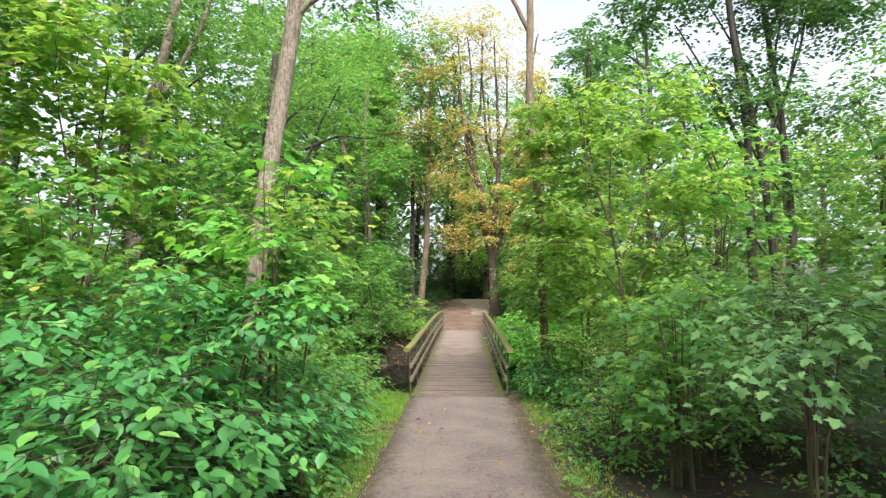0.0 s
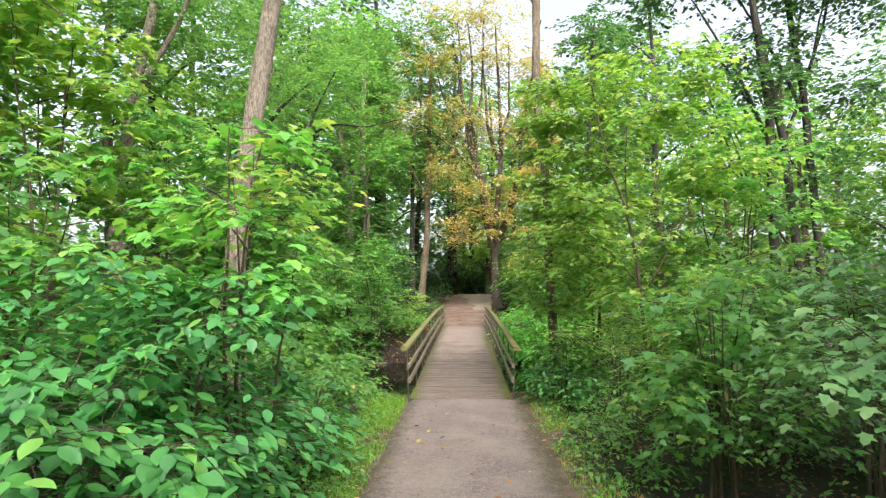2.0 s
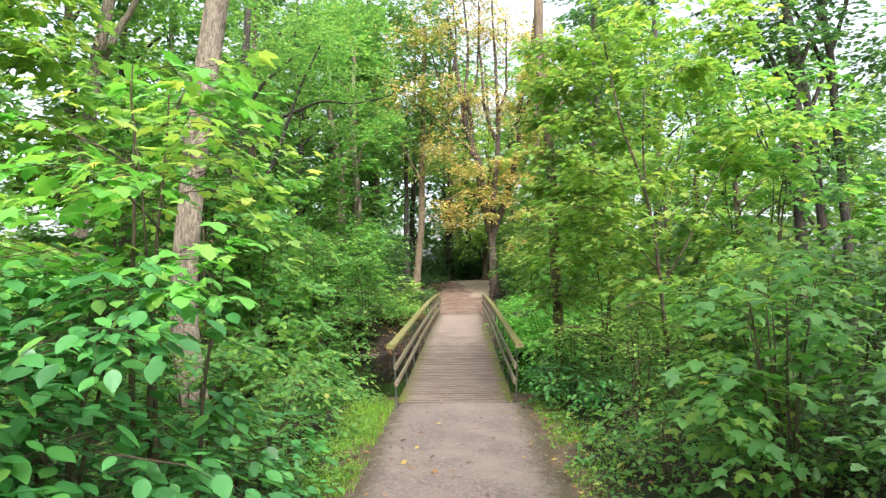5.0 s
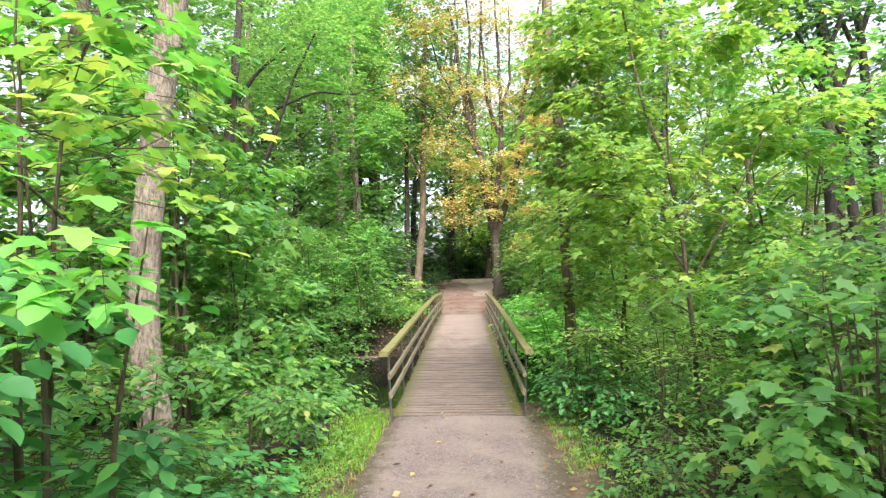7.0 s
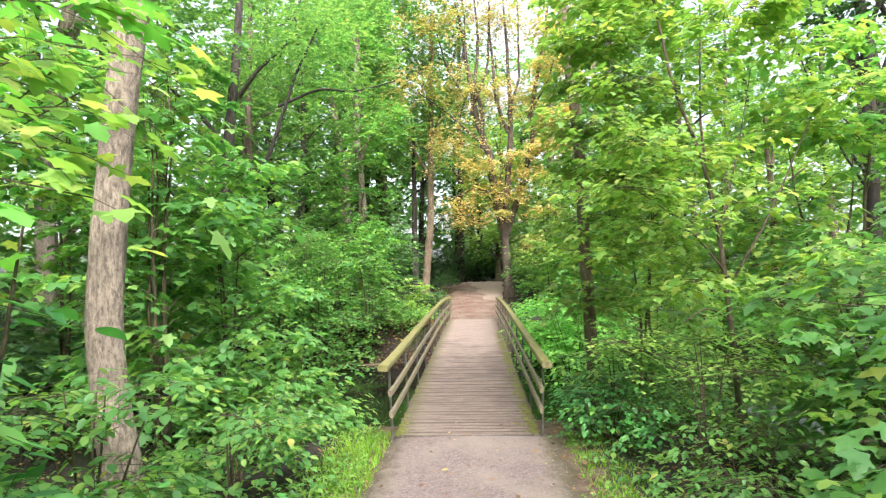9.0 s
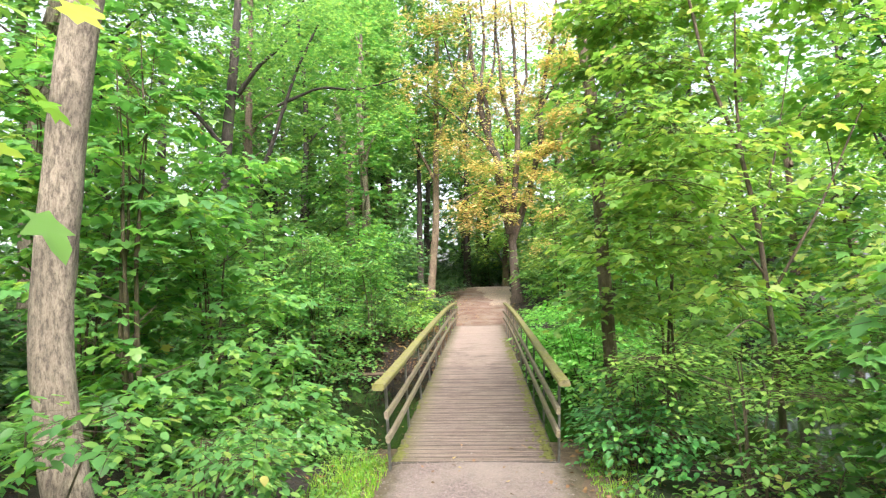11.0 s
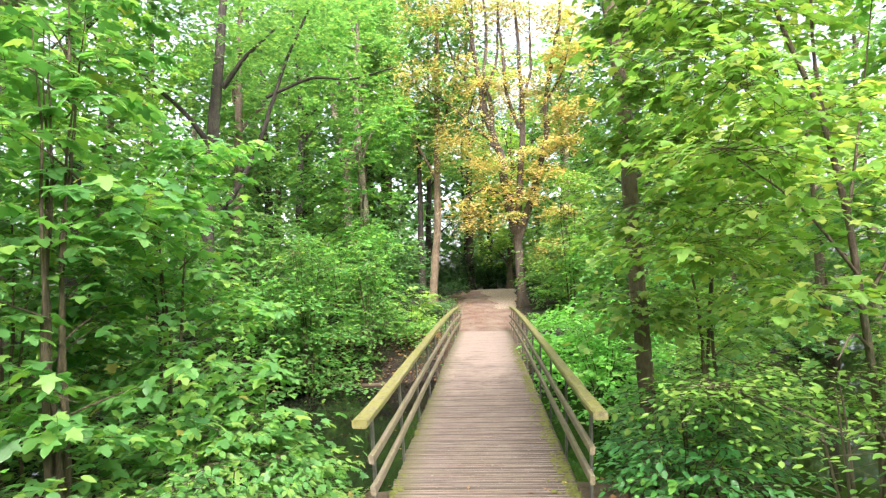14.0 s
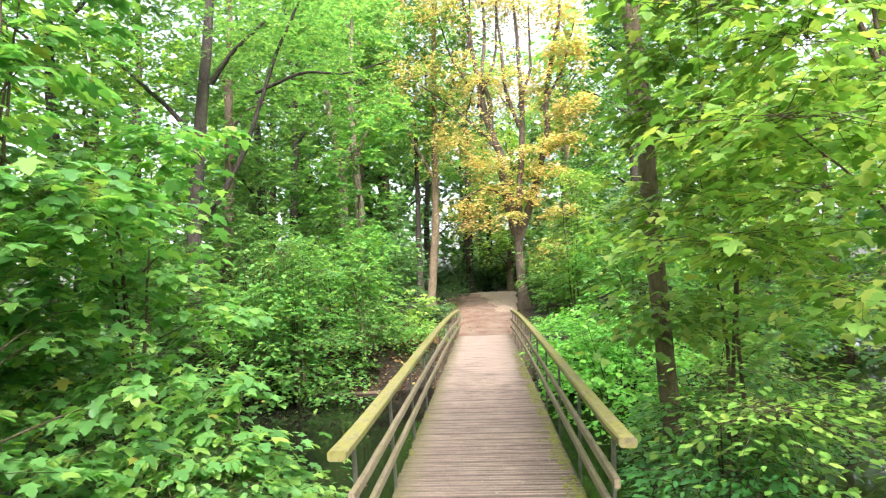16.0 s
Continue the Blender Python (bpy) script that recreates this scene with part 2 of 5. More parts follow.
def plain_material(name, colour, rough, metal=0.0, scale=20):
    m, nt, p, _ = material(name)
    n = noise_tex(nt, scale, 6, 0.7)
    nt.links.new(ramp(nt, n, [(0.3, [0.6 * c for c in colour]), (0.7, [1.3 * c for c in colour])]), p.inputs["Base Color"])
    p.inputs["Roughness"].default_value, p.inputs["Metallic"].default_value = rough, metal
    bump(nt, p, n, 0.4, 0.006)
    return m


def water_material():
    m, nt, p, _ = material("still_dark_water")
    p.inputs["Base Color"].default_value = (0.008, 0.009, 0.006, 1)
    p.inputs["Roughness"].default_value = 0.04
    p.inputs["IOR"].default_value = 1.33
    bump(nt, p, noise_tex(nt, 3.5, 3), 0.08, 0.02)
    return m


SOIL = ground_material()
GRAVEL = gravel_material("path_gravel", (0.167, 0.127, 0.113))
GRAVEL_RED = gravel_material("reddish_path_gravel", (0.135, 0.073, 0.05), False)
DECK = deck_material()
HANDRAIL = rail_material("algae_greened_rail_wood", 0.95)
RAILWOOD = rail_material("weathered_rail_wood", 0.35)
POST = plain_material("weathered_post_steel", (0.13, 0.125, 0.11), 0.6, 0.3)
BEAM = plain_material("dark_beam_wood", (0.05, 0.04, 0.03), 0.85)
MOSS = plain_material("deck_moss", (0.115, 0.12, 0.022), 0.95, 0, 25)
LOG = plain_material("rotten_wood", (0.12, 0.085, 0.055), 0.9)
PEBBLE = plain_material("pale_pebble", (0.21, 0.18, 0.155), 0.8)
WATER = water_material()


# ---- helpers of the scene ----
def mesh_of(name, verts, faces, mat, smooth=False):
    me = bpy.data.meshes.new(name)
    verts, faces = np.asarray(verts, np.float32), np.asarray(faces, np.int32)
    n = faces.shape[1]
    me.vertices.add(len(verts))
    me.vertices.foreach_set("co", verts.ravel())
    me.loops.add(faces.size)
    me.loops.foreach_set("vertex_index", faces.ravel())
    me.polygons.add(len(faces))
    me.polygons.foreach_set("loop_start", np.arange(0, faces.size, n, dtype=np.int32))
    me.polygons.foreach_set("use_smooth", np.full(len(faces), smooth))
    me.materials.append(mat)
    me.update(calc_edges=True)
    return me


def part(name, me, parent, label=""):
    ob = new(name, me)
    ob.parent = parent
    return tagged(ob, label) if label else ob


def thing(name, label, category, x=0, y=0, z=0, group="", kind=""):
    ob = new(name)
    ob.location = (x, y, z)
    ob.empty_display_size = 0.2
    return tagged(ob, label, category, group, kind)


def smooth(a, b, v):
    u = np.clip((v - a) / (b - a), 0, 1)
    return u * u * (3 - 2 * u)


def path_z(y):
    return np.where(y < 6, 0.0, np.minimum(0.13 + 0.085 * np.maximum(0, y - 13.4), 1.12))


def bumps(x, y):
    return 0.05 * np.sin(1.3 * x + 0.7 * y) * np.sin(0.9 * y - 0.4 * x + 1) + 0.03 * np.sin(3.1 * x + 2.0 * y)


def near_bank(x):
    return 1.5 + 0.5 * np.sin(0.6 * x + 1.2) + 0.25 * np.maximum(0, -x - 2)


def far_bank(x):
    return 10.6 - 0.5 * np.clip(-x - 1, 0, 8) + 1.2 * np.maximum(0, x - 4.5) + 0.3 * np.sin(1.1 * x)


def ground_z(x, y):
    x, y = np.asarray(x, float), np.asarray(y, float)
    side = smooth(1.0, 2.4, np.abs(x))
    land = np.where(y < 6, -0.03 - 0.16 * side, path_z(y) - 0.03 + 0.12 * side) + side * bumps(x, y)
    wet = smooth(near_bank(x) - 1.3, near_bank(x) + 0.3, y) * (1 - smooth(far_bank(x) - 0.3, far_bank(x) + 1.6, y))
    wet = wet * (1 - smooth(26, 34, np.abs(x)))
    return land * (1 - wet) - 1.25 * wet


WATER_Z = -0.85


# ---- ground, water, path ----
def strip_axis(spans):
    return np.concatenate([np.arange(a, b, s) for a, b, s in spans])


def build_ground():
    xs = strip_axis([(-420, -60, 60), (-60, -14, 2), (-14, 14, 0.22), (14, 60, 2), (60, 421, 60)])
    ys = strip_axis([(-420, -60, 60), (-60, -14, 2), (-14, 30, 0.25), (30, 80, 2), (80, 441, 60)])
    gx, gy = np.meshgrid(xs, ys)
    gz = ground_z(gx, gy) + np.where((np.abs(gx) > 0.9) & (np.abs(gx) < 14), 0.02 * np.sin(gx * 9.1) * np.sin(gy * 7.7), 0)
    i = np.arange(len(xs) * len(ys)).reshape(len(ys), len(xs))
    f = np.stack([i[:-1, :-1], i[:-1, 1:], i[1:, 1:], i[1:, :-1]], -1).reshape(-1, 4)
    tagged(new("ground", mesh_of("ground", np.stack([gx, gy, gz], -1).reshape(-1, 3), f, SOIL, True)),
           "dark woodland soil with leaf litter and moss", "ground", kind="structure")


def ribbon(name, ys, left, right, lift, mat, cells=10):
    u = np.linspace(0, 1, cells + 1)
    x = left(ys)[:, None] * (1 - u) + right(ys)[:, None] * u
    rg = np.random.default_rng(int(len(ys)))
    for side in (0, cells):
        jag = np.convolve(rg.normal(0, 0.06, len(ys) + 8), np.ones(4) / 4, "same")[4:-4] + rg.normal(0, 0.012, len(ys))
        x[:, side] += jag
        x[:, 1 if side == 0 else cells - 1] += jag * 0.5
    z = np.repeat(path_z(ys)[:, None], cells + 1, 1) + lift + 0.012 * (1 - (2 * u - 1) ** 2) - 0.05 * (np.abs(u - 0.5) > 0.49)
    v = np.stack([x, np.repeat(ys[:, None], cells + 1, 1), z], -1).reshape(-1, 3)
    i = np.arange(len(v)).reshape(len(ys), cells + 1)
    f = np.stack([i[:-1, :-1], i[:-1, 1:], i[1:, 1:], i[1:, :-1]], -1).reshape(-1, 4)
    return new(name, mesh_of(name, v, f, mat, True))


build_ground()
tagged(new("water", mesh_of("water", [(-40, -2.5, WATER_Z), (40, -2.5, WATER_Z), (40, 30, WATER_Z), (-40, 30, WATER_Z)], [(0, 1, 2, 3)], WATER)),
       "still dark brown water of the woodland stream", "water", kind="structure")
tagged(ribbon("path", np.arange(-40, -0.03, 0.06), lambda y: -0.95 + 0 * y, lambda y: 0.97 + 0 * y, 0.0, GRAVEL),
       "grey-pink compacted gravel footpath before the bridge", "path", kind="structure")
tagged(ribbon("path_beyond", np.arange(13.32, 25.5, 0.2), lambda y: -0.85 - 0.03 * (y - 13.4), lambda y: 0.95 + 0.07 * (y - 13.4), 0.005, GRAVEL_RED),
       "reddish gravel path rising beyond the bridge", "path", kind="structure")


GRAVEL_PALE = gravel_material("pale_path_gravel", (0.28, 0.21, 0.158), False)
tagged(ribbon("path_end", np.arange(18.0, 27.6, 0.2), lambda y: 0.55 - 0.13 * (y - 18) + 0.12 * np.sin(2.3 * y) + 0.06 * np.sin(7.1 * y), lambda y: 0.9 + 0.08 * (y - 13.4), 0.02, GRAVEL_PALE),
       "pale gravel where the path opens out", "path", kind="structure")


def build_cross_path():
    xs = np.arange(1.4, 30, 0.5)
    ribbon_y0, ribbon_y1 = 24.6 + 0.02 * xs, 27.6 + 0.02 * xs
    v = [(x, y, float(path_z(y)) + 0.02) for x, a, b in zip(xs, ribbon_y0, ribbon_y1) for y in np.linspace(a, b, 5)]
    i = np.arange(len(v)).reshape(len(xs), 5)
    f = np.stack([i[:-1, :-1], i[1:, :-1], i[1:, 1:], i[:-1, 1:]], -1).reshape(-1, 4)
    tagged(new("cross_path", mesh_of("cross_path", v, f, GRAVEL, True)), "pale gravel path crossing at the end", "path", kind="structure")


build_cross_path()


# ---- footbridge ----
SPAN = 13.45


def deck_z(y):
    u = np.clip(y / SPAN, 0, 1)
    return 0.012 + 0.13 * u + 0.14 * u * (1 - u)


def rail_top(y, side=-1):
    u = np.clip(y / SPAN, -0.06, 1.03)
    return 0.845 - 0.018 * side - 0.05 * u + 0.4 * u * u - 0.31 * u ** 3 + 0.27 * np.clip(u, 0, 1) * (1 - np.clip(u, 0, 1))


def rail_x(y, side):
    return -0.845 if side < 0 else 0.79 + 0.06 * np.clip(y / SPAN, -0.05, 1)


def sweep(name, ys, xc, zc, w, h, mat, bevel=0.012, lean=0.0):
    """A bar along y with a bevelled section."""
    a, b = w / 2, h / 2
    sec = [(-a + bevel, -b), (a - bevel, -b), (a, -b + bevel), (a, b - bevel), (a - bevel, b), (-a + bevel, b), (-a, b - bevel), (-a, -b + bevel)]
    v, f = [], []
    for y in ys:
        for sx, sz in sec:
            v.append((float(xc(y)) + sx + lean * sz, y, float(zc(y)) + sz + 0.003 * math.sin(7 * y + sx * 30)))
    n = len(sec)
    me = bpy.data.meshes.new(name)
    for k in range(len(ys) - 1):
        for j in range(n):
            f.append((k * n + j, k * n + (j + 1) % n, (k + 1) * n + (j + 1) % n, (k + 1) * n + j))
    f.append(tuple(range(n)))
    f.append(tuple((len(ys) - 1) * n + j for j in reversed(range(n))))
    me.from_pydata(v, [], f)
    me.materials.append(mat)
    me.update()
    return me


def box_mesh(name, sx, sy, sz, mat, bevel=0.006):
    bm = bmesh.new()
    bmesh.ops.create_cube(bm, size=1)
    bmesh.ops.scale(bm, vec=(sx, sy, sz), verts=bm.verts)
    bmesh.ops.bevel(bm, geom=bm.edges[:], offset=bevel, segments=1, affect='EDGES')
    me = bpy.data.meshes.new(name)
    bm.to_mesh(me)
    bm.free()
    me.materials.append(mat)
    return me


bridge = thing("footbridge", "weathered wooden footbridge arching over the dark stream", "bridge")


def build_bridge():
    for s, start in ((-1, -0.62), (1, -0.34)):
        part("handrail", sweep("handrail", np.linspace(start, SPAN + 0.3, 36), lambda y: rail_x(y, s), lambda y: rail_top(y, s) - 0.03, 0.105, 0.06, HANDRAIL), bridge, "broad greenish algae-covered handrail")
        for drop in (0.30, 0.51):
            part("rail", sweep("rail", np.linspace(start + 0.12, SPAN + 0.25, 36), lambda y, d=drop: rail_x(y, s) - s * (0.045 + 0.045 * (d - 0.27)), lambda y, d=drop: rail_top(y, s) - d, 0.038, 0.062, RAILWOOD, 0.008, lean=0.1 * s), bridge, "narrow weathered lower rail")
        part("edge_beam", sweep("edge_beam", np.linspace(0.0, SPAN, 30), lambda y: -0.03 + 0.74 * s, lambda y: deck_z(y) - 0.165, 0.12, 0.22, BEAM), bridge, "dark side beam under the deck")
        post = box_mesh("post", 0.022, 0.05, 1.06, POST, 0.004)
        for y in np.linspace(start + 0.42, SPAN - 0.05, 11):
            p = part("post", post, bridge)
            p.matrix_basis = pose(float(rail_x(y, s)) - 0.013 * s, y, float(rail_top(y, s)) - 0.07 - 0.53, 0, 2.2 * s, 0)
    beam = part("end_beam", box_mesh("end_beam", 1.6, 0.05, 0.12, BEAM), bridge, "dark beam closing the deck's near end")
    beam.matrix_basis = pose(-0.05, -0.035, -0.05, 0, 0, 0)
    # planks
    w, pitch = 1.57, 0.118
    sec = [(-0.046, -0.045), (-0.046, 0.002), (-0.038, 0.016), (-0.024, 0.02), (-0.011, 0.017), (0.0, -0.022), (0.011, 0.017), (0.024, 0.02), (0.038, 0.016), (0.046, 0.002), (0.046, -0.045)]
    v = [(sx, y, z) for sx in (-w / 2, w / 2) for y, z in sec]
    n = len(sec)
    me = bpy.data.meshes.new("plank")
    me.from_pydata(v, [], [(j, j + 1, n + j + 1, n + j) for j in range(n - 1)] + [tuple(reversed(range(n))), tuple(range(n, 2 * n))])
    me.materials.append(DECK)
    rng = random.Random(4)
    for k in range(int(SPAN / pitch)):
        y = 0.06 + k * pitch
        slope = math.degrees(math.atan((deck_z(y + 0.1) - deck_z(y - 0.1)) / 0.2)) if 0.1 < y < SPAN - 0.1 else 1
        p = part("plank", me, bridge)
        p.matrix_basis = pose(-0.05 + rng.uniform(-0.012, 0.012), y, float(deck_z(y)) - 0.02 + rng.uniform(-0.004, 0.004), slope, rng.uniform(-0.15, 0.15), rng.uniform(-0.2, 0.2))


build_bridge()


# ---- foliage ----
def rotation(yaw, pitch, roll):
    cy, sy, cp, sp, cr, sr = np.cos(yaw), np.sin(yaw), np.cos(pitch), np.sin(pitch), np.cos(roll), np.sin(roll)
    r = np.empty((len(yaw), 3, 3))
    r[:, 0, 0], r[:, 0, 1], r[:, 0, 2] = cy * cp, cy * sp * sr - sy * cr, cy * sp * cr + sy * sr
    r[:, 1, 0], r[:, 1, 1], r[:, 1, 2] = sy * cp, sy * sp * sr + cy * cr, sy * sp * cr - cy * sr
    r[:, 2, 0], r[:, 2, 1], r[:, 2, 2] = -sp, cp * sr, cp * cr
    return r


def leaf_shape(kind):
    """Vertices (length 1 along x) and triangles of one leaf, folded along its midrib."""
    if kind == "kite":
        return np.array([(0, 0, 0), (0.5, 0.36, 0.06), (1, 0, -0.06), (0.5, -0.36, 0.06)]), np.array([(0, 2, 1), (0, 3, 2)])
    if kind == "oval":
        v = [(0, 0, 0), (0.5, 0, -0.02), (1, 0, -0.16), (0.22, 0.27, 0.07), (0.6, 0.31, 0.05), (0.22, -0.27, 0.07), (0.6, -0.31, 0.05)]
        return np.array(v), np.array([(0, 1, 3), (1, 4, 3), (1, 2, 4), (0, 5, 1), (1, 5, 6), (1, 6, 2)])
    if kind in ("fine", "flat"):
        xs, ws = (0.0, 0.13, 0.36, 0.62, 0.84, 1.0), (0.0, 0.19, 0.3, 0.27, 0.13, 0.0)
        drop = [-0.16 * x * x for x in xs]
        v = [(x, 0, d - 0.03 * (0 < x < 1)) for x, d in zip(xs, drop)]
        v += [(x, s * w, d + 0.03) for s in (1, -1) for x, w, d in list(zip(xs, ws, drop))[1:5]]
        f = []
        for o, flip in ((6, False), (10, True)):
            tris = [(0, 1, o), (4, 5, o + 3)] + [t for k in range(3) for t in ((k + 1, k + 2, o + k + 1), (k + 1, o + k + 1, o + k))]
            f += [t[::-1] if flip else t for t in tris]
        return np.array(v), np.array(f)
    half = [(-0.09, 0.33, 0.0), (0.16, 0.29, 0.04), (0.43, 0.64, -0.04), (0.5, 0.28, 0.04), (0.78, 0.25, 0.0)]
    v = [(0.35, 0, 0), (0.0, 0.0, 0)] + half + [(1.04, 0, -0.1)] + [(a, -c, d) for a, c, d in reversed(half)]
    return np.array(v), np.array([(0, k, k + 1) for k in range(1, 12)] + [(0, 12, 1)])[:, ::-1]


def place_leaves(shape, pos, yaw, pitch, roll, size):
    v, f = shape
    r = rotation(yaw, pitch, roll)
    out = np.einsum("nij,kj->nki", r, v) * size[:, None, None] + pos[:, None, :]
    faces = f[None] + (np.arange(len(pos)) * len(v))[:, None, None]
    return out.reshape(-1, 3), faces.reshape(-1, 3)


def sprays(rng, roots, yaw, rise, length, count, size, kind, droop=0.25):
    """Leafy twigs: leaves in two rows along each twig, lying nearly flat."""
    n = len(roots)
    k = (np.arange(count) + 0.5) / count
    d = np.stack([np.cos(yaw), np.sin(yaw), rise], -1)
    along = k[None, :, None] * length[:, None, None] * d[:, None, :]
    along[..., 2] -= (k[None, :] ** 2) * length[:, None] * droop
    p = roots[:, None, :] + along + rng.normal(0, 0.12, (n, count, 3)) * length[:, None, None] * np.array([1, 1, 0.6])
    sidew = np.where(np.arange(count) % 2, 1, -1) * (1.05 - 0.8 * k)
    ly = yaw[:, None] + sidew[None] + rng.normal(0, 0.35, (n, count))
    lp = rng.normal({"maple": 0.38, "oval": 0.24, "fine": 0.28, "flat": 0.1}.get(kind, 0.18), 0.12 if kind == "flat" else 0.21, (n, count))
    lr = rng.normal(0, 0.1 if kind == "flat" else 0.23, (n, count))
    ls = size * rng.uniform(0.6, 1.2, (n, count))
    return place_leaves(leaf_shape(kind), p.reshape(-1, 3), ly.ravel(), lp.ravel(), lr.ravel(), ls.ravel())


def twig_mesh(name, roots, yaw, rise, length, droop, thick, mat):
    """Thin three-sided twigs with a bend."""
    n = len(roots)
    d = np.stack([np.cos(yaw), np.sin(yaw), rise], -1)
    v = np.empty((n, 9, 3))
    for j, u in enumerate((-0.35, 0.4, 1.0)):
        c = roots + d * length[:, None] * u
        c[:, 2] -= u * abs(u) * length * droop
        for q in range(3):
            a = q * 2.094
            off = np.stack([-np.sin(yaw) * math.cos(a), np.cos(yaw) * math.cos(a), np.full(n, math.sin(a))], -1)
            v[:, j * 3 + q] = c + off * thick * (1.15 - u * 0.8)
    f = np.array([(j * 3 + q, j * 3 + (q + 1) % 3, j * 3 + 3 + (q + 1) % 3, j * 3 + 3 + q) for j in (0, 1) for q in range(3)])
    return mesh_of(name, v.reshape(-1, 3), (f[None] + (np.arange(n) * 9)[:, None, None]).reshape(-1, 4), mat, True)


def in_blobs(rng, blobs, n, shell=0.55, even=0.55):
    """Points in a union of ellipsoids (x, y, z, rx, ry, rz), towards their skins, with clumps and gaps; and the way outwards."""
    b = np.array(blobs, float)
    vol = (b[:, 3] * b[:, 4] * b[:, 5]) ** 0.75
    pick = rng.choice(len(b), int(n * 1.6), p=vol / vol.sum())
    d = rng.normal(size=(len(pick), 3))
    d /= np.linalg.norm(d, axis=1)[:, None]
    r = (shell + (1 - shell) * rng.uniform(0, 1, len(pick))) ** 0.8
    ragged = 1 + 0.18 * np.sin(d[:, 0] * 5 + pick) * np.sin(d[:, 1] * 6 + 2 * pick) + 0.12 * np.sin(d[:, 2] * 9 + d[:, 0] * 7)
    p = b[pick, :3] + d * b[pick, 3:6] * (r * ragged)[:, None]
    rad = b[pick, 3:6].mean(1)
    fr = 6.0 / np.maximum(rad, 0.5)
    g = np.sin(p[:, 0] * fr + 1.3 * pick) + np.sin(p[:, 1] * fr + 2.1) + np.sin(p[:, 2] * fr * 1.4 + 0.5)
    keep = np.argsort(-(g + rng.normal(0, even, len(g))))[:n]
    return p[keep], d[keep]


def crown(rng, name, blobs, n, count, size, kind, mat, parent, length=0.45, droop=0.25, twigs=0.0, shell=0.55, label="", even=0.55):
    p, d = in_blobs(rng, blobs, n, shell, even)
    yaw = np.arctan2(d[:, 1], d[:, 0]) + rng.normal(0, 0.6, n)
    rise = 0.35 * d[:, 2] + rng.normal(0.05, 0.15, n)
    ln = length * rng.uniform(0.6, 1.3, n)
    v, f = sprays(rng, p, yaw, rise, ln, count, size, kind, droop)
    ob = tagged(part(name, mesh_of(name, v, f, mat, kind != "kite"), parent, label), kind="stuff")
    if twigs:
        tagged(part("branchwork", twig_mesh("branchwork", p, yaw, rise, ln, droop, twigs, TWIG), parent), kind="stuff")
    return ob


def limb(name, pts, r0, r1, mat, parent, sides=9, wobble=0.06, flare=0.0, seed=0, label=""):
    """A tapered, slightly crooked round limb through pts."""
    rng = np.random.default_rng(seed)
    pts = np.array(pts, float)
    seg = np.concatenate([[0], np.cumsum(np.linalg.norm(np.diff(pts, axis=0), axis=1))])
    m = max(4, int(seg[-1] / max(0.18, r0 * 1.6)) + 1)
    m = min(m, 40)
    s = np.linspace(0, seg[-1], m)
    c = np.stack([np.interp(s, seg, pts[:, k]) for k in range(3)], -1)
    for _ in range(2):
        c[1:-1] = (c[:-2] + 2 * c[1:-1] + c[2:]) / 4
    u = s / seg[-1]
    c += np.cumsum(rng.normal(0, wobble * r0, (m, 3)), 0) * np.array([1, 1, 0]) * np.minimum(1, u * 3)[:, None]
    rad = r0 + (r1 - r0) * u + flare * np.exp(-s / 0.25)
    a = np.arange(sides) * 2 * math.pi / sides
    t = np.gradient(c, axis=0)
    t /= np.linalg.norm(t, axis=1)[:, None]
    ref = np.where(np.abs(t[:, 2:3]) > 0.8, [[1, 0, 0]], [[0, 0, 1]])
    e1 = np.cross(t, ref)
    e1 /= np.linalg.norm(e1, axis=1)[:, None]
    e2 = np.cross(t, e1)
    rr = rad[:, None] * (1 + rng.normal(0, 0.04, (m, sides)) + 0.06 * np.sin(3 * a + 1)[None] * (1 + 3 * (flare > 0) * np.exp(-s / 0.3))[:, None])
    v = c[:, None] + rr[..., None] * (np.cos(a)[None, :, None] * e1[:, None] + np.sin(a)[None, :, None] * e2[:, None])
    i = np.arange(m * sides).reshape(m, sides)
    j = np.roll(i, -1, 1)
    f = np.stack([i[:-1], j[:-1], j[1:], i[1:]], -1).reshape(-1, 4)
    return part(name, mesh_of(name, v.reshape(-1, 3), f, mat, True), parent, label)


def local(pts, x, y, z):
    return [(a - x, b - y, c - z) for a, b, c in pts]


def tree(label, trunk, r0, r1, bark, limbs=(), crowns=(), name="tree", category="tree", seed=1, group="", crook=0.05):
    """trunk: points; limbs: (points, r0, r1); crowns: dicts for crown(), all in the world's metres."""
    x, y, _ = trunk[0]
    z = float(ground_z(x, y)) - 0.06
    t = thing(name, label, category, x, y, z, group)
    rng = np.random.default_rng(seed)
    base = [(x, y, z)] + [q for q in trunk if q[2] > z + 0.3]
    limb("trunk", local(base, x, y, z), r0, r1, bark, t, 14, crook, r0 * 0.45, seed)
    for k, (pts, a, b) in enumerate(limbs):
        limb("limb", local(pts, x, y, z), a, b, bark, t, 8, 0.15, 0, seed * 31 + k)
    for c in crowns:
        c = dict(c)
        c["blobs"] = [(bx - x, by - y, bz - z, rx, ry, rz) for bx, by, bz, rx, ry, rz in c["blobs"]]
        crown(rng, c.pop("name", "crown"), parent=t, **c)
    return t


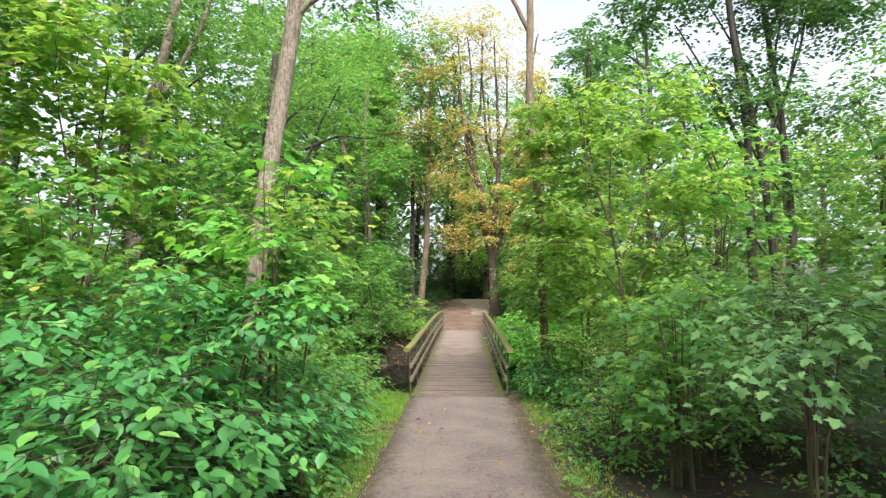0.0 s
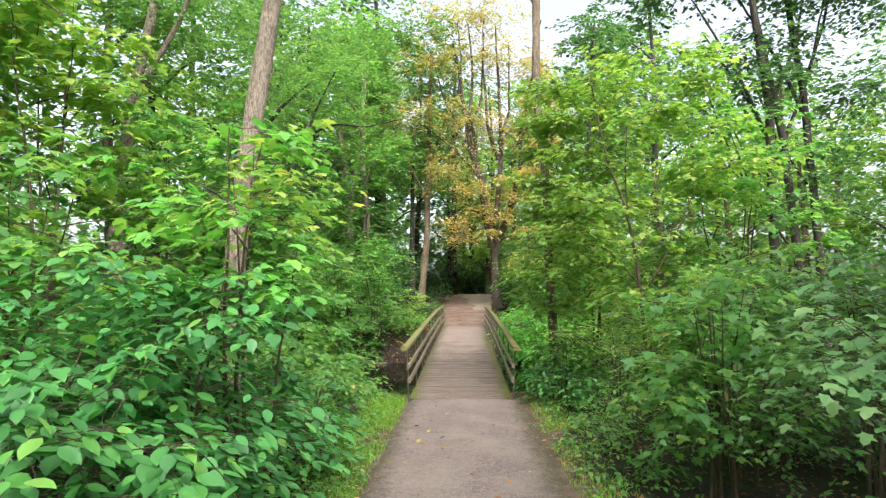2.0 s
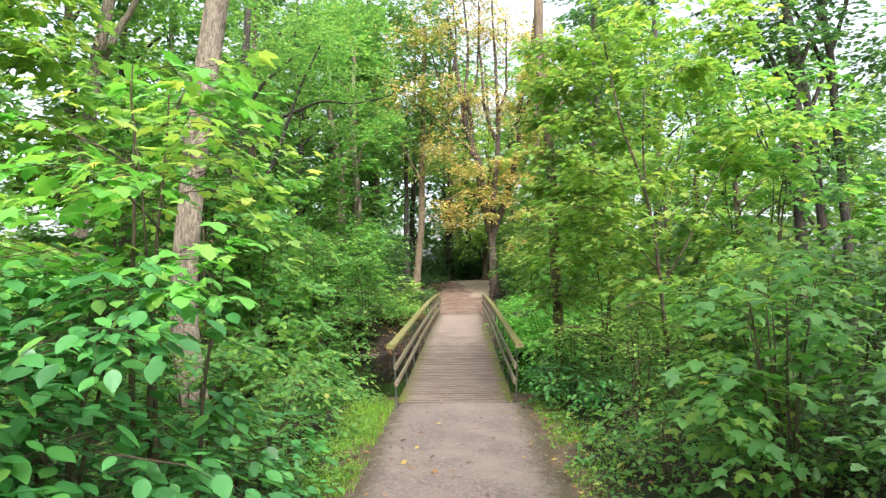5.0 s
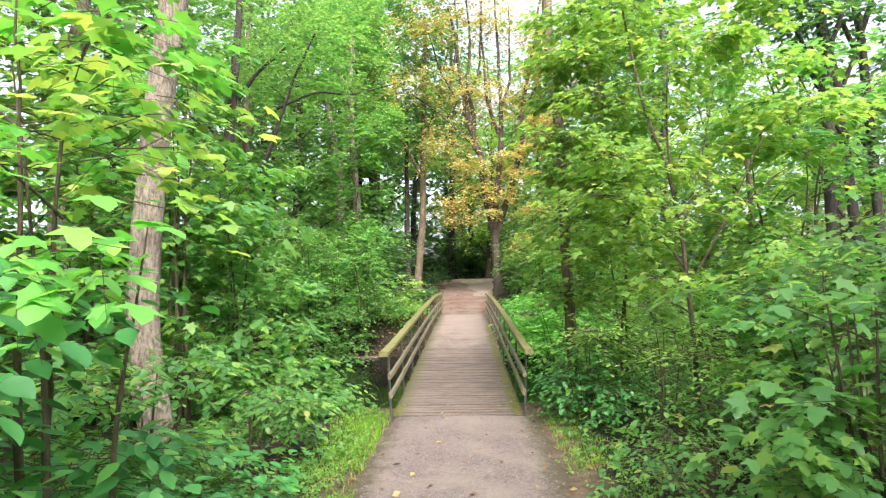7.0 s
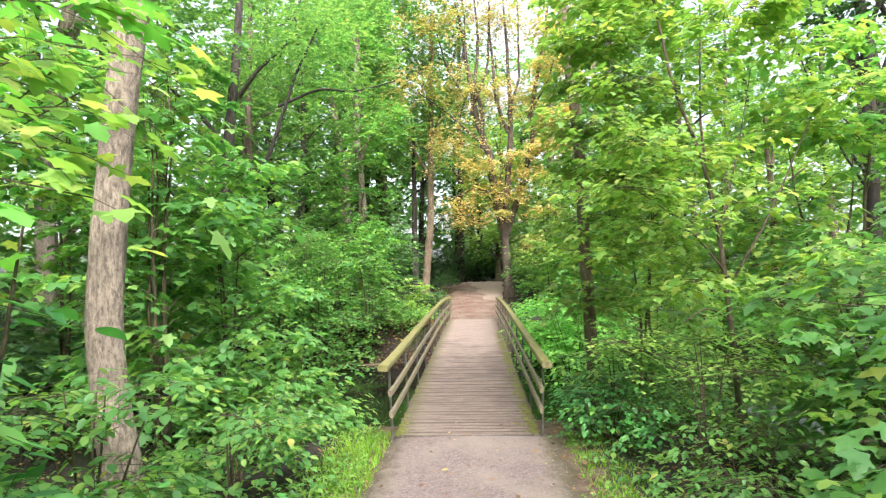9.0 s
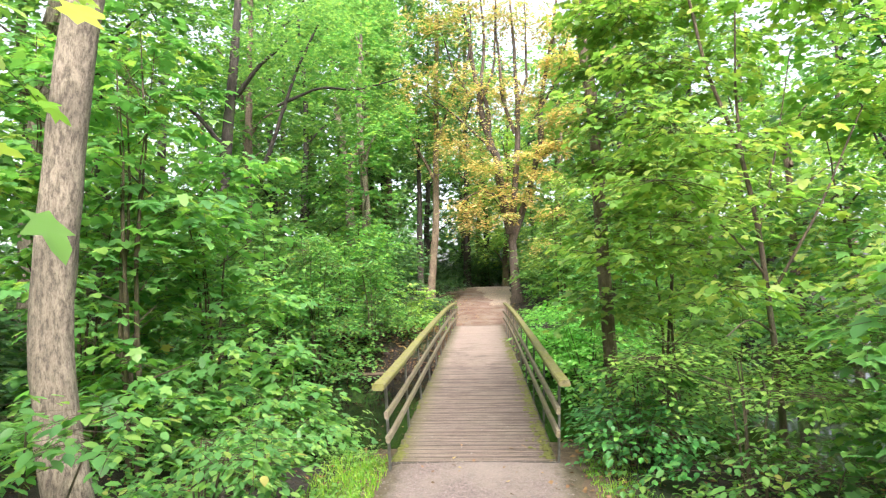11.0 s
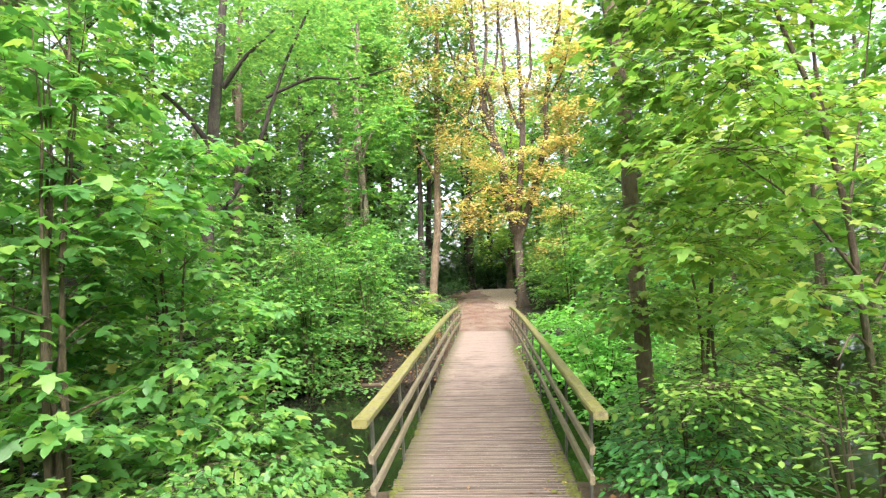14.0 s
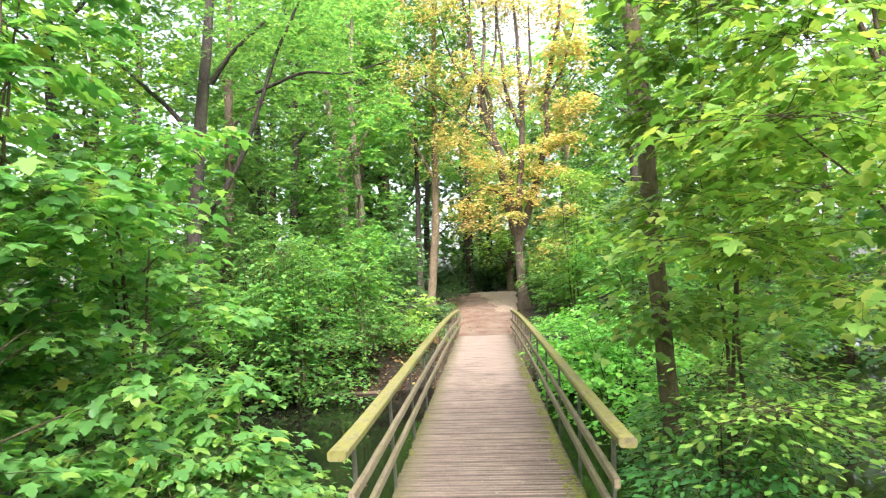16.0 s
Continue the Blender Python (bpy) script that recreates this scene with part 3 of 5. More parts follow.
def shrub(label, x, y, rx, ry, h, n, count, size, kind, mat, seed, stems=6, length=0.4, droop=0.3, twigs=0.0026, name="shrub", low=0.0, blobs=None, shell=0.5, group=""):
    """A many-stemmed bush of height h over the ground."""
    z = float(ground_z(x, y)) - 0.04
    t = thing(name, label, "shrub", x, y, z, group)
    rng = np.random.default_rng(seed)
    for k in range(stems):
        a, q = rng.uniform(0, 6.28), rng.uniform(0.3, 0.85)
        top = (rx * q * math.cos(a), ry * q * math.sin(a), h * rng.uniform(0.6, 0.95))
        limb("stem", [(0.12 * math.cos(a), 0.12 * math.sin(a), 0), (top[0] * 0.45, top[1] * 0.45, top[2] * 0.55), top], 0.007 + 0.0045 * h, 0.003, TWIG, t, 6, 0.3, 0, seed * 17 + k)
    if blobs is None:
        blobs = [(0, 0, low + (h - low) * 0.5, rx, ry, (h - low) * 0.5)]
        for k in range(5):
            a = k * 1.257 + rng.uniform(0, 1)
            blobs.append((0.6 * rx * math.cos(a), 0.6 * ry * math.sin(a), low + (h - low) * rng.uniform(0.3, 0.75), 0.5 * rx, 0.5 * ry, 0.25 * (h - low)))
    if kind == "oval" and y > 7:
        kind, size, twigs, n = "kite", size * 1.42, 0, int(n * 0.66)
    crown(rng, "foliage", blobs, n, count, size, kind, mat, t, length, droop, twigs, shell)
    return t


def tiers(seed, x, y, z0, z1, rx, ry, layers, flat=0.09, spread=0.42, top=0.45):
    """Flat leaf layers round an upright axis, narrowing to the top."""
    rng = np.random.default_rng(seed)
    out = []
    for k in range(layers):
        u = (k + rng.uniform(0, 1)) / layers
        a, q = rng.uniform(0, 6.28), rng.uniform(0.25, 1) ** 0.6
        w = (1 - (1 - top) * u ** 1.6) * (0.75 + 0.25 * min(1, u * 5))
        s = spread * rng.uniform(0.7, 1.25)
        out.append((x + q * w * rx * math.cos(a), y + q * w * ry * math.sin(a), z0 + (z1 - z0) * u, s * rx * 0.95, s * ry * 0.95, flat * rng.uniform(0.7, 1.5)))
    return out


def layered(label, x, y, rx, ry, low, h, layers, n, count, size, kind, mat, seed, stems=4, length=0.4, droop=0.3, flat=0.09, top=0.45, name="young_tree", category="tree"):
    """A young tree or bush of several stems whose twigs lie in flat tiers."""
    z = float(ground_z(x, y)) - 0.04
    t = thing(name, label, category, x, y, z)
    rng = np.random.default_rng(seed)
    tops = []
    for k in range(stems):
        a, q = rng.uniform(0, 6.28), rng.uniform(0.1, 0.5)
        end = np.array((rx * q * math.cos(a), ry * q * math.sin(a), h * rng.uniform(0.8, 0.98)))
        tops.append(end)
        limb("stem", [(0.1 * math.cos(a), 0.1 * math.sin(a), 0), tuple(end * (0.35, 0.35, 0.5)), tuple(end)], 0.008 + 0.005 * h, 0.004, TWIG, t, 6, 0.3, 0, seed * 17 + k)
    blobs = tiers(seed + 500, 0, 0, low, h, rx, ry, layers, flat, top=top)
    for k, b in enumerate(blobs[::2]):
        end = tops[k % stems]
        u = min(0.95, max(0.1, (b[2] - 0.25) / end[2]))
        f = 0.7 * u if u < 0.5 else 0.35 + (u - 0.5) * 1.3
        limb("branch", [(end[0] * f, end[1] * f, end[2] * u), ((end[0] * f + b[0]) / 2, (end[1] * f + b[1]) / 2, b[2] - 0.08), b[:3]], 0.004 + 0.0016 * h, 0.002, TWIG, t, 5, 0.2, 0, seed * 37 + k)
    crown(rng, "foliage", blobs, n, count, size, kind, mat, t, length, droop, 0.0022, 0.05, even=1.3)
    return t


# nearer trees on the left bank
tree("tall pale-barked ash trunk leaning over the undergrowth", [(-2.62, -1.8, 0), (-2.8, -1.8, 0.77), (-2.87, -1.8, 1.4), (-2.83, -1.8, 2.1), (-2.72, -1.8, 3.2), (-2.61, -1.8, 3.95), (-2.39, -1.8, 5.4), (-2.1, -1.8, 9)], 0.14, 0.09, BARK_PALE,
     [([(-2.42, -1.8, 5.6), (-2.0, -1.8, 6.1), (-1.4, -1.7, 6.1), (-0.7, -1.6, 6.4)], 0.05, 0.02), ([(-2.2, -2.2, 6.2), (-2.6, -2.4, 7.5), (-3.4, -2.6, 9)], 0.05, 0.02)],
     [dict(blobs=[(-2.4, -2.0, 9.5, 2.6, 2.6, 1.6), (-4.0, -2.2, 8.4, 1.5, 1.5, 1.0)], n=240, count=9, size=0.11, kind="kite", mat=LEAF_WOOD)], seed=3, crook=0.008)
tree("slender pale-barked tree with a forked top", [(-8.5, 4.6, 0), (-8.37, 4.6, 3.7), (-8.1, 4.6, 6.4), (-7.7, 4.6, 8.1), (-7.3, 4.6, 10)], 0.2, 0.1, BARK_PALE,
     [([(-8.1, 4.6, 6.4), (-7.5, 4.6, 7.5), (-7.0, 4.6, 8.3), (-6.4, 4.5, 9.6)], 0.09, 0.04)],
     [dict(blobs=[(-8, 4.6, 10, 3, 3, 2.2), (-6, 4.6, 9.6, 2, 2, 1.4), (-10, 4, 8.6, 2, 2, 1.2)], n=900, count=9, size=0.13, kind="kite", mat=LEAF_WOOD)], seed=5)
tree("dark old oak with bare crooked limbs", [(-7.5, 10.2, 0), (-7.4, 10.2, 1.6), (-7.3, 10.2, 3.7), (-7.1, 10.2, 5.7), (-6.87, 10.2, 8.1), (-6.7, 10.2, 10.5)], 0.22, 0.1, BARK_DARK,
     [([(-7.2, 10.2, 3.5), (-6.7, 10.2, 4.1), (-6.04, 10.1, 5.1), (-5.5, 10.0, 6.3), (-5.0, 10.0, 7.6), (-4.2, 9.8, 9)], 0.085, 0.03),
      ([(-7.1, 10.2, 5.4), (-7.9, 10, 6.6), (-9, 9.8, 7.6)], 0.09, 0.03),
      ([(-6.9, 10.2, 7.2), (-6.2, 10.1, 8), (-5.3, 10, 8.7)], 0.08, 0.03), ([(-5.6, 10.0, 6.8), (-4.4, 10.0, 7.3), (-3.4, 10.0, 7.15), (-2.1, 9.9, 7.4)], 0.05, 0.015)],
     [dict(blobs=[(-6.5, 10, 9.6, 3.0, 3, 2.0), (-4.0, 10, 8.4, 2.0, 2, 1.1), (-9.2, 9.6, 8.0, 1.8, 2, 1.4), (-3.4, 10.5, 6.8, 1.3, 1.2, 0.6)], n=1050, count=10, size=0.13, kind="kite", mat=LEAF_WOOD)], seed=7)
# trees beyond the bridge
tree("straight brown trunk beside the rising path", [(-2.25, 20, 0), (-2.19, 20, 0.6), (-1.89, 20, 4.2), (-1.73, 20, 9.2), (-1.6, 20, 14)], 0.18, 0.09, BARK_TAN,
     [([(-1.8, 20, 6), (-2.8, 19.6, 8), (-3.6, 19.3, 10)], 0.08, 0.03), ([(-1.75, 20, 8), (-1.0, 19.8, 10), (-0.6, 19.6, 12)], 0.08, 0.03)],
     [dict(blobs=[(-2.2, 19.8, 12.5, 2.4, 2.4, 4.2), (-3.6, 19.2, 8.2, 1.5, 1.4, 1.2), (-3.8, 19.8, 13.5, 2.0, 2, 2.4)], n=1400, count=9, size=0.17, kind="kite", mat=LEAF_WOOD)], seed=9)
tree("thin dark trunk behind the straight one", [(-2.75, 20.8, 0), (-2.72, 20.8, 4), (-2.7, 20.8, 9)], 0.17, 0.07, BARK_DARK,
     [], [dict(blobs=[(-3.2, 21, 9, 1.9, 1.9, 2.2)], n=400, count=9, size=0.17, kind="kite", mat=LEAF_WOOD)], seed=10)
tree("forked grey trunk among the woodland", [(-6.0, 21, 0), (-6.05, 21, 3), (-6.09, 21, 7), (-6.64, 21, 9.8), (-7, 21, 13)], 0.27, 0.1, BARK_PALE,
     [([(-6.09, 21, 6.8), (-5.7, 21, 8.6), (-5.4, 21, 10.5), (-5.2, 21, 13)], 0.15, 0.06)],
     [dict(blobs=[(-6.4, 21, 13, 2.6, 2.6, 2.2), (-8.2, 20.5, 10, 1.6, 1.6, 1.6)], n=700, count=9, size=0.18, kind="kite", mat=LEAF_WOOD)], seed=11)
tree("large many-stemmed horse chestnut with yellowing orange leaves", [(1.62, 19, 0), (1.58, 19, 0.8), (1.5, 19, 2.4), (1.44, 19, 3.9), (1.65, 19, 6.3), (1.8, 19, 8.7), (1.72, 19, 11.3), (1.6, 19, 15)], 0.2, 0.03, BARK_CHESTNUT,
     [([(1.46, 19, 3.6), (1.1, 19, 5.2), (0.78, 19, 6.8), (0.35, 19, 8.0), (-0.1, 19, 9.75), (-0.43, 19, 11.5), (-0.95, 19, 14)], 0.221, 0.048),
      ([(1.5, 19, 3.3), (2.2, 18.9, 5.3), (2.62, 18.9, 7.4), (2.66, 18.9, 9.1), (3.2, 18.8, 12), (3.6, 18.8, 15)], 0.169, 0.040),
      ([(0.6, 19, 7.3), (0.6, 18.9, 8.8), (0.3, 18.9, 10), (0.55, 18.9, 12.2), (0.4, 18.9, 15)], 0.117, 0.032), ([(0.1, 19, 8.9), (0.9, 19, 11), (1.1, 19, 14.5)], 0.072, 0.024),
      ([(1.75, 19, 8.0), (1.2, 18.9, 9.6), (1.05, 18.8, 12.4), (1.2, 18.8, 15)], 0.091, 0.024), ([(1.78, 19, 8.8), (2.3, 19, 10.4), (2.35, 19, 14)], 0.078, 0.024),
      ([(-0.1, 19, 9.6), (-0.9, 18.9, 11), (-1.6, 18.8, 13.5)], 0.065, 0.019), ([(-0.3, 19, 11), (0.0, 18.9, 12.6), (-0.2, 18.8, 15)], 0.058, 0.019),
      ([(2.65, 18.9, 8.6), (3.5, 18.7, 10), (4.3, 18.5, 12.5)], 0.065, 0.019), ([(2.5, 18.9, 6.6), (3.4, 18.6, 7.2), (4.3, 18.4, 7.8)], 0.065, 0.024),
      ([(1.1, 19, 5.2), (0.2, 18.6, 5.5), (-0.8, 18.3, 5.0)], 0.065, 0.024), ([(0.5, 19, 7.6), (-0.8, 18.7, 8.8), (-2.2, 18.5, 9.8)], 0.065, 0.024)],
     [dict(blobs=[(-0.5, 18.5, 4.7, 0.75, 0.6, 0.5), (-0.2, 18.4, 4.0, 0.6, 0.5, 0.4), (0.6, 18.4, 5.4, 0.7, 0.6, 0.35), (1.9, 18.3, 5.1, 0.9, 0.6, 0.4), (1.2, 18.2, 4.3, 0.6, 0.5, 0.3), (2.6, 18.2, 6.0, 0.8, 0.6, 0.4), (3.4, 18.2, 7.2, 0.8, 0.7, 0.4),
                  (2.7, 17.8, 3.0, 0.5, 0.5, 0.35), (3.1, 17.8, 4.4, 0.6, 0.5, 0.3), (2.2, 18.2, 6.9, 0.6, 0.5, 0.3), (0.4, 18.3, 6.4, 0.6, 0.5, 0.3), (3.9, 18.2, 8.6, 0.7, 0.6, 0.5), (3.8, 18.2, 10.8, 0.9, 0.7, 0.8), (3.5, 18.3, 12.4, 0.9, 0.7, 0.7)],
           n=950, count=9, size=0.15, kind="kite", mat=LEAF_GOLD, shell=0.05, even=1.5, droop=0.7, length=0.5),
      dict(blobs=[(-0.9, 18.7, 7.6, 1.7, 1.2, 1.5), (-2.2, 18.6, 10.2, 1.6, 1.2, 1.6), (0.4, 18.7, 10.0, 1.8, 1.2, 1.5), (2.4, 18.7, 9.6, 1.8, 1.2, 1.6), (3.6, 18.6, 8.2, 1.3, 1.0, 1.2), (-1.4, 18.6, 13.0, 2.0, 1.3, 1.4), (1.6, 18.7, 13.2, 2.4, 1.3, 1.4), (0.6, 18.8, 15.4, 3.4, 1.6, 1.1), (0.5, 18.6, 6.4, 1.4, 1.0, 1.0)],
           n=1900, count=9, size=0.14, kind="kite", mat=LEAF_GOLD, shell=0.02, even=2.2, droop=0.7, length=0.5)], seed=13)
# right bank
tree("tall brown trunk growing beside the bridge", [(1.66, 1.57, -0.5), (1.62, 1.57, 0.9), (1.58, 1.57, 1.8), (1.54, 1.57, 3.6), (1.36, 1.57, 5.2), (1.4, 1.57, 7.7), (1.3, 1.57, 12)], 0.085, 0.062, BARK_TAN,
     [([(1.5, 1.57, 4.2), (1.9, 1.6, 4.7), (2.5, 1.7, 5.3)], 0.03, 0.01), ([(1.4, 1.57, 7.0), (1.0, 1.5, 7.8), (0.4, 1.4, 8.2), (-0.3, 1.2, 8.9)], 0.05, 0.02)],
     [dict(blobs=[(1.3, 1.6, 11.5, 2.2, 2.2, 1.6)], n=350, count=9, size=0.13, kind="kite", mat=LEAF_WOOD),
      dict(name="foliage", blobs=[(1.5, 1.2, 1.5, 0.4, 0.4, 0.2), (1.5, 0.7, 2.4, 0.45, 0.4, 0.12), (1.45, 0.5, 2.9, 0.5, 0.4, 0.1), (1.4, 0.5, 3.4, 0.45, 0.4, 0.1), (1.5, 0.6, 3.9, 0.5, 0.4, 0.12), (1.45, 0.5, 4.4, 0.5, 0.4, 0.1), (1.4, 0.5, 5.0, 0.6, 0.5, 0.15)], n=300, count=8, size=0.09, kind="maple", mat=LEAF_FRESH, length=0.38, shell=0.05, even=1.3, twigs=0.0022)], seed=15)
for k, (pts, r, cr) in enumerate([
        ([(6.5, 3.15, -0.9), (6.46, 3.15, 2.25), (6.46, 3.15, 5.25), (6.23, 3.15, 7.53), (5.96, 3.15, 10.67)], 0.121,
         [(5.96, 3.52, 10.1, 2.28, 2.28, 1.86), (4.53, 2.95, 8.39, 1.28, 1.28, 0.86), (7.82, 2.95, 8.1, 1.28, 1.28, 0.86), (5.53, 2.52, 5.82, 1.28, 1.0, 0.86), (6.96, 2.66, 3.53, 1.14, 0.86, 0.57)]),
        ([(7.48, 3.8, -0.9), (7.3, 3.8, 2.09), (7.1, 3.8, 4.79), (6.53, 3.8, 8.17), (6.26, 3.8, 11.55)], 0.101,
         [(6.39, 4.34, 11.0, 2.3, 2.16, 1.62), (8.29, 3.8, 8.84, 1.22, 1.35, 0.81), (6.53, 3.39, 6.68, 1.22, 0.95, 0.81)]),
        ([(8.04, 4.1, -0.9), (7.95, 4.1, 2.06), (7.76, 4.1, 6.15), (7.55, 4.1, 7.63), (7.29, 4.1, 10.73)], 0.105,
         [(8.04, 4.35, 10.48, 2.48, 2.23, 1.61), (9.65, 3.85, 8.5, 1.49, 1.24, 0.87), (9.27, 4.1, 6.02, 1.24, 1.24, 0.74), (7.54, 3.6, 4.54, 1.11, 0.87, 0.62)])]):
    x, y, z = pts[2]
    tree("slim dark-barked alder standing at the pond's edge", pts, r, 0.05, BARK_DARK,
         [([(x, y, z), (x + 0.6, y, z + 1.6), (x + 1.0, y, z + 3.4)], 0.045, 0.015), ([(x, y, z - 0.6), (x - 0.6, y, z + 0.9), (x - 1.6, y, z + 2.6)], 0.05, 0.015), ([(x, y, z - 2.2), (x - 0.7, y - 0.1, z - 1.2), (x - 1.3, y - 0.2, z + 0.4)], 0.03, 0.01)],
         [dict(blobs=cr, n=1150, count=9, size=0.13, kind="kite", mat=LEAF_DARK, shell=0.1, length=0.55)], seed=20 + k, group="alders at the pond")
tree("young maple with thin branching stem and fresh green leaves", [(2.75, -0.2, -0.3), (2.69, -0.2, 1.0), (2.6, -0.2, 2.1), (2.45, -0.2, 2.95), (2.2, -0.2, 3.6), (2.0, -0.2, 4.8)], 0.032, 0.011, BARK_BROWN,
     [([(2.5, -0.2, 2.7), (2.5, -0.1, 3.4), (2.6, 0, 4.6)], 0.0158, 0.0064), ([(2.66, -0.2, 1.5), (3.1, -0.3, 2.3), (3.5, -0.3, 3.2)], 0.0158, 0.0064),
      ([(2.65, -0.2, 1.7), (2.2, -0.4, 2.2), (1.7, -0.6, 2.5)], 0.0130, 0.0048), ([(2.6, -0.2, 2.1), (3.0, 0.2, 2.9), (3.3, 0.4, 4)], 0.0130, 0.0048), ([(2.68, -0.2, 1.2), (2.2, -0.8, 1.4), (1.8, -1.3, 1.3)], 0.0115, 0.0040)],
     [dict(blobs=tiers(241, 2.95, 0.1, 1.4, 5.4, 1.55, 1.3, 44, 0.08, 0.36, 0.5), n=640, count=9, size=0.1, kind="maple", mat=LEAF_FRESH, length=0.42, twigs=0.0025, shell=0.05, even=1.3),
      dict(name="foliage", blobs=[(1.5, -0.9, 2.5, 0.5, 0.5, 0.09), (1.75, -0.7, 2.95, 0.5, 0.5, 0.09), (1.35, -0.6, 3.2, 0.45, 0.4, 0.08), (1.7, -0.3, 3.7, 0.55, 0.5, 0.09), (1.5, -0.1, 4.3, 0.5, 0.5, 0.09), (1.9, -0.4, 2.2, 0.5, 0.5, 0.08), (1.45, -0.2, 1.95, 0.45, 0.4, 0.08), (1.8, 0.1, 4.9, 0.6, 0.5, 0.1)],
           n=200, count=9, size=0.08, kind="maple", mat=LEAF_FRESH, length=0.4, twigs=0.0025, shell=0.05, even=1.3)], seed=24)

# layered young trees of the banks
layered("bright maple sapling with layered translucent leaves", -1.75, -4.5, 0.75, 0.6, 1.75, 3.3, 9, 70, 7, 0.11, "maple", LEAF_VIVID, 134, 2)
layered("upright bush in front of the ash trunk", -1.95, -4.9, 0.75, 0.85, 0.3, 2.05, 16, 330, 8, 0.1, "fine", LEAF_SHRUB, 157, 6, 0.42, flat=0.13, top=0.8, name="shrub", category="shrub")
layered("tall young maple with tiers of broad leaves", -3.4, -0.1, 0.95, 0.95, 0.4, 4.8, 46, 320, 8, 0.128, "maple", LEAF_MAPLE, 136, 5, droop=0.25, flat=0.1, top=0.4)
layered("young maple leaning over the stream in layers", -3.3, 1.5, 1.05, 0.95, 0.4, 4.7, 46, 350, 8, 0.128, "maple", LEAF_MAPLE, 137, 4, droop=0.25, flat=0.1, top=0.4)
layered("low maple shoots hanging over the stream", -2.45, 1.35, 0.6, 0.7, 0.35, 2.0, 14, 120, 8, 0.134, "maple", LEAF_MAPLE, 138, 4)
layered("tall maple behind the layered saplings", -5.2, 0.9, 1.4, 1.3, 1.0, 5.4, 36, 290, 8, 0.146, "maple", LEAF_MAPLE, 139, 4, droop=0.2, flat=0.07, top=0.3)
layered("tall shady maple on the wooded side", -5.7, -1.3, 1.5, 1.4, 1.3, 6.6, 42, 330, 8, 0.146, "maple", LEAF_FRESH, 140, 4, droop=0.2, flat=0.07, top=0.35)
layered("leafy maple thicket behind the broad bush", -4.7, -3.0, 1.2, 1.2, 0.8, 3.6, 26, 230, 8, 0.134, "maple", LEAF_MAPLE, 141, 5)
layered("broad-leaved viburnum on the verge", 2.2, -3.75, 0.6, 0.75, 0.55, 2.0, 14, 100, 8, 0.1, "maple", LEAF_MAPLE, 142, 6, top=0.8, name="shrub", category="shrub")
layered("large-leaved maple bush over the pond bank", 3.2, -1.75, 0.75, 0.75, 0.35, 2.0, 18, 150, 8, 0.098, "maple", LEAF_MAPLE, 143, 6, top=0.8, name="shrub", category="shrub")
layered("pale grey-green bush by the shady bank", 2.4, -5.5, 0.5, 0.6, 1.25, 1.95, 9, 85, 8, 0.08, "maple", LEAF_PALE, 144, 5, 0.4, top=0.9, name="shrub", category="shrub")
layered("flat yellow-green hornbeam sprays beside the bridge", 2.15, -0.85, 0.85, 0.75, 1.02, 1.42, 10, 190, 11, 0.058, "flat", LEAF_HORNBEAM, 145, 4, 0.46, 0.1, 0.03, 1.0, name="shrub", category="shrub")
layered("tall leafy maple over the pond", 4.7, 1.1, 1.5, 1.3, 1.4, 6.0, 34, 330, 8, 0.13, "maple", LEAF_MAPLE, 146, 4)
layered("young maple behind the brown trunk", 2.6, 2.6, 0.9, 0.9, 2.2, 5.2, 18, 200, 8, 0.12, "maple", LEAF_FRESH, 147, 3)
layered("hazel with layered branches on the far bank", -4.2, 8.9, 1.3, 1.1, 0.3, 4.2, 30, 520, 8, 0.12, "kite", LEAF_MAPLE, 148, 5, 0.5)
layered("bushy sapling at the far waterline", -3.1, 10.7, 0.8, 0.8, 0.3, 2.6, 18, 260, 8, 0.11, "kite", LEAF_MAPLE, 149, 4, 0.45)

layered("waist-high light green bush before the ash trunk", -2.3, -2.75, 0.65, 0.8, 0.2, 1.4, 16, 300, 8, 0.085, "fine", LEAF_MAPLE, 135, 6, 0.36, flat=0.12, top=0.8, name="shrub", category="shrub")
layered("low green bush on the verge under the ash", -1.95, -1.6, 0.5, 0.8, 0.1, 0.85, 12, 200, 8, 0.08, "fine", LEAF_MAPLE, 150, 5, 0.33, flat=0.1, top=0.8, name="shrub", category="shrub")
layered("layered maple at the water's edge", -4.3, 0.5, 0.8, 0.9, 0.4, 3.2, 24, 150, 8, 0.128, "maple", LEAF_MAPLE, 151, 4, droop=0.25, flat=0.1, top=0.4)
layered("yellowing sapling behind the rail", 2.9, 14.5, 1.0, 0.9, 1.2, 5.0, 22, 330, 8, 0.14, "kite", LEAF_FRESH, 152, 3, 0.5)
# added mostly out of view, to keep the right bank shaded
layered("maple added mostly out of view to shade the bank by the path", 4.5, -6.6, 1.5, 1.4, 1.5, 5.0, 26, 240, 8, 0.13, "maple", LEAF_MAPLE, 153, 4)
layered("small-leaved dark undergrowth in the hollow by the verge", 2.7, -3.1, 0.8, 0.9, 0.25, 1.35, 14, 240, 8, 0.06, "fine", LEAF_WOOD, 154, 7, 0.36, flat=0.08, top=0.8, name="shrub", category="shrub")
layered("small-leaved dark bush by the pond bank", 3.6, -3.6, 0.9, 0.9, 0.3, 1.9, 16, 260, 8, 0.07, "fine", LEAF_DARK, 155, 7, 0.4, flat=0.08, top=0.8, name="shrub", category="shrub")
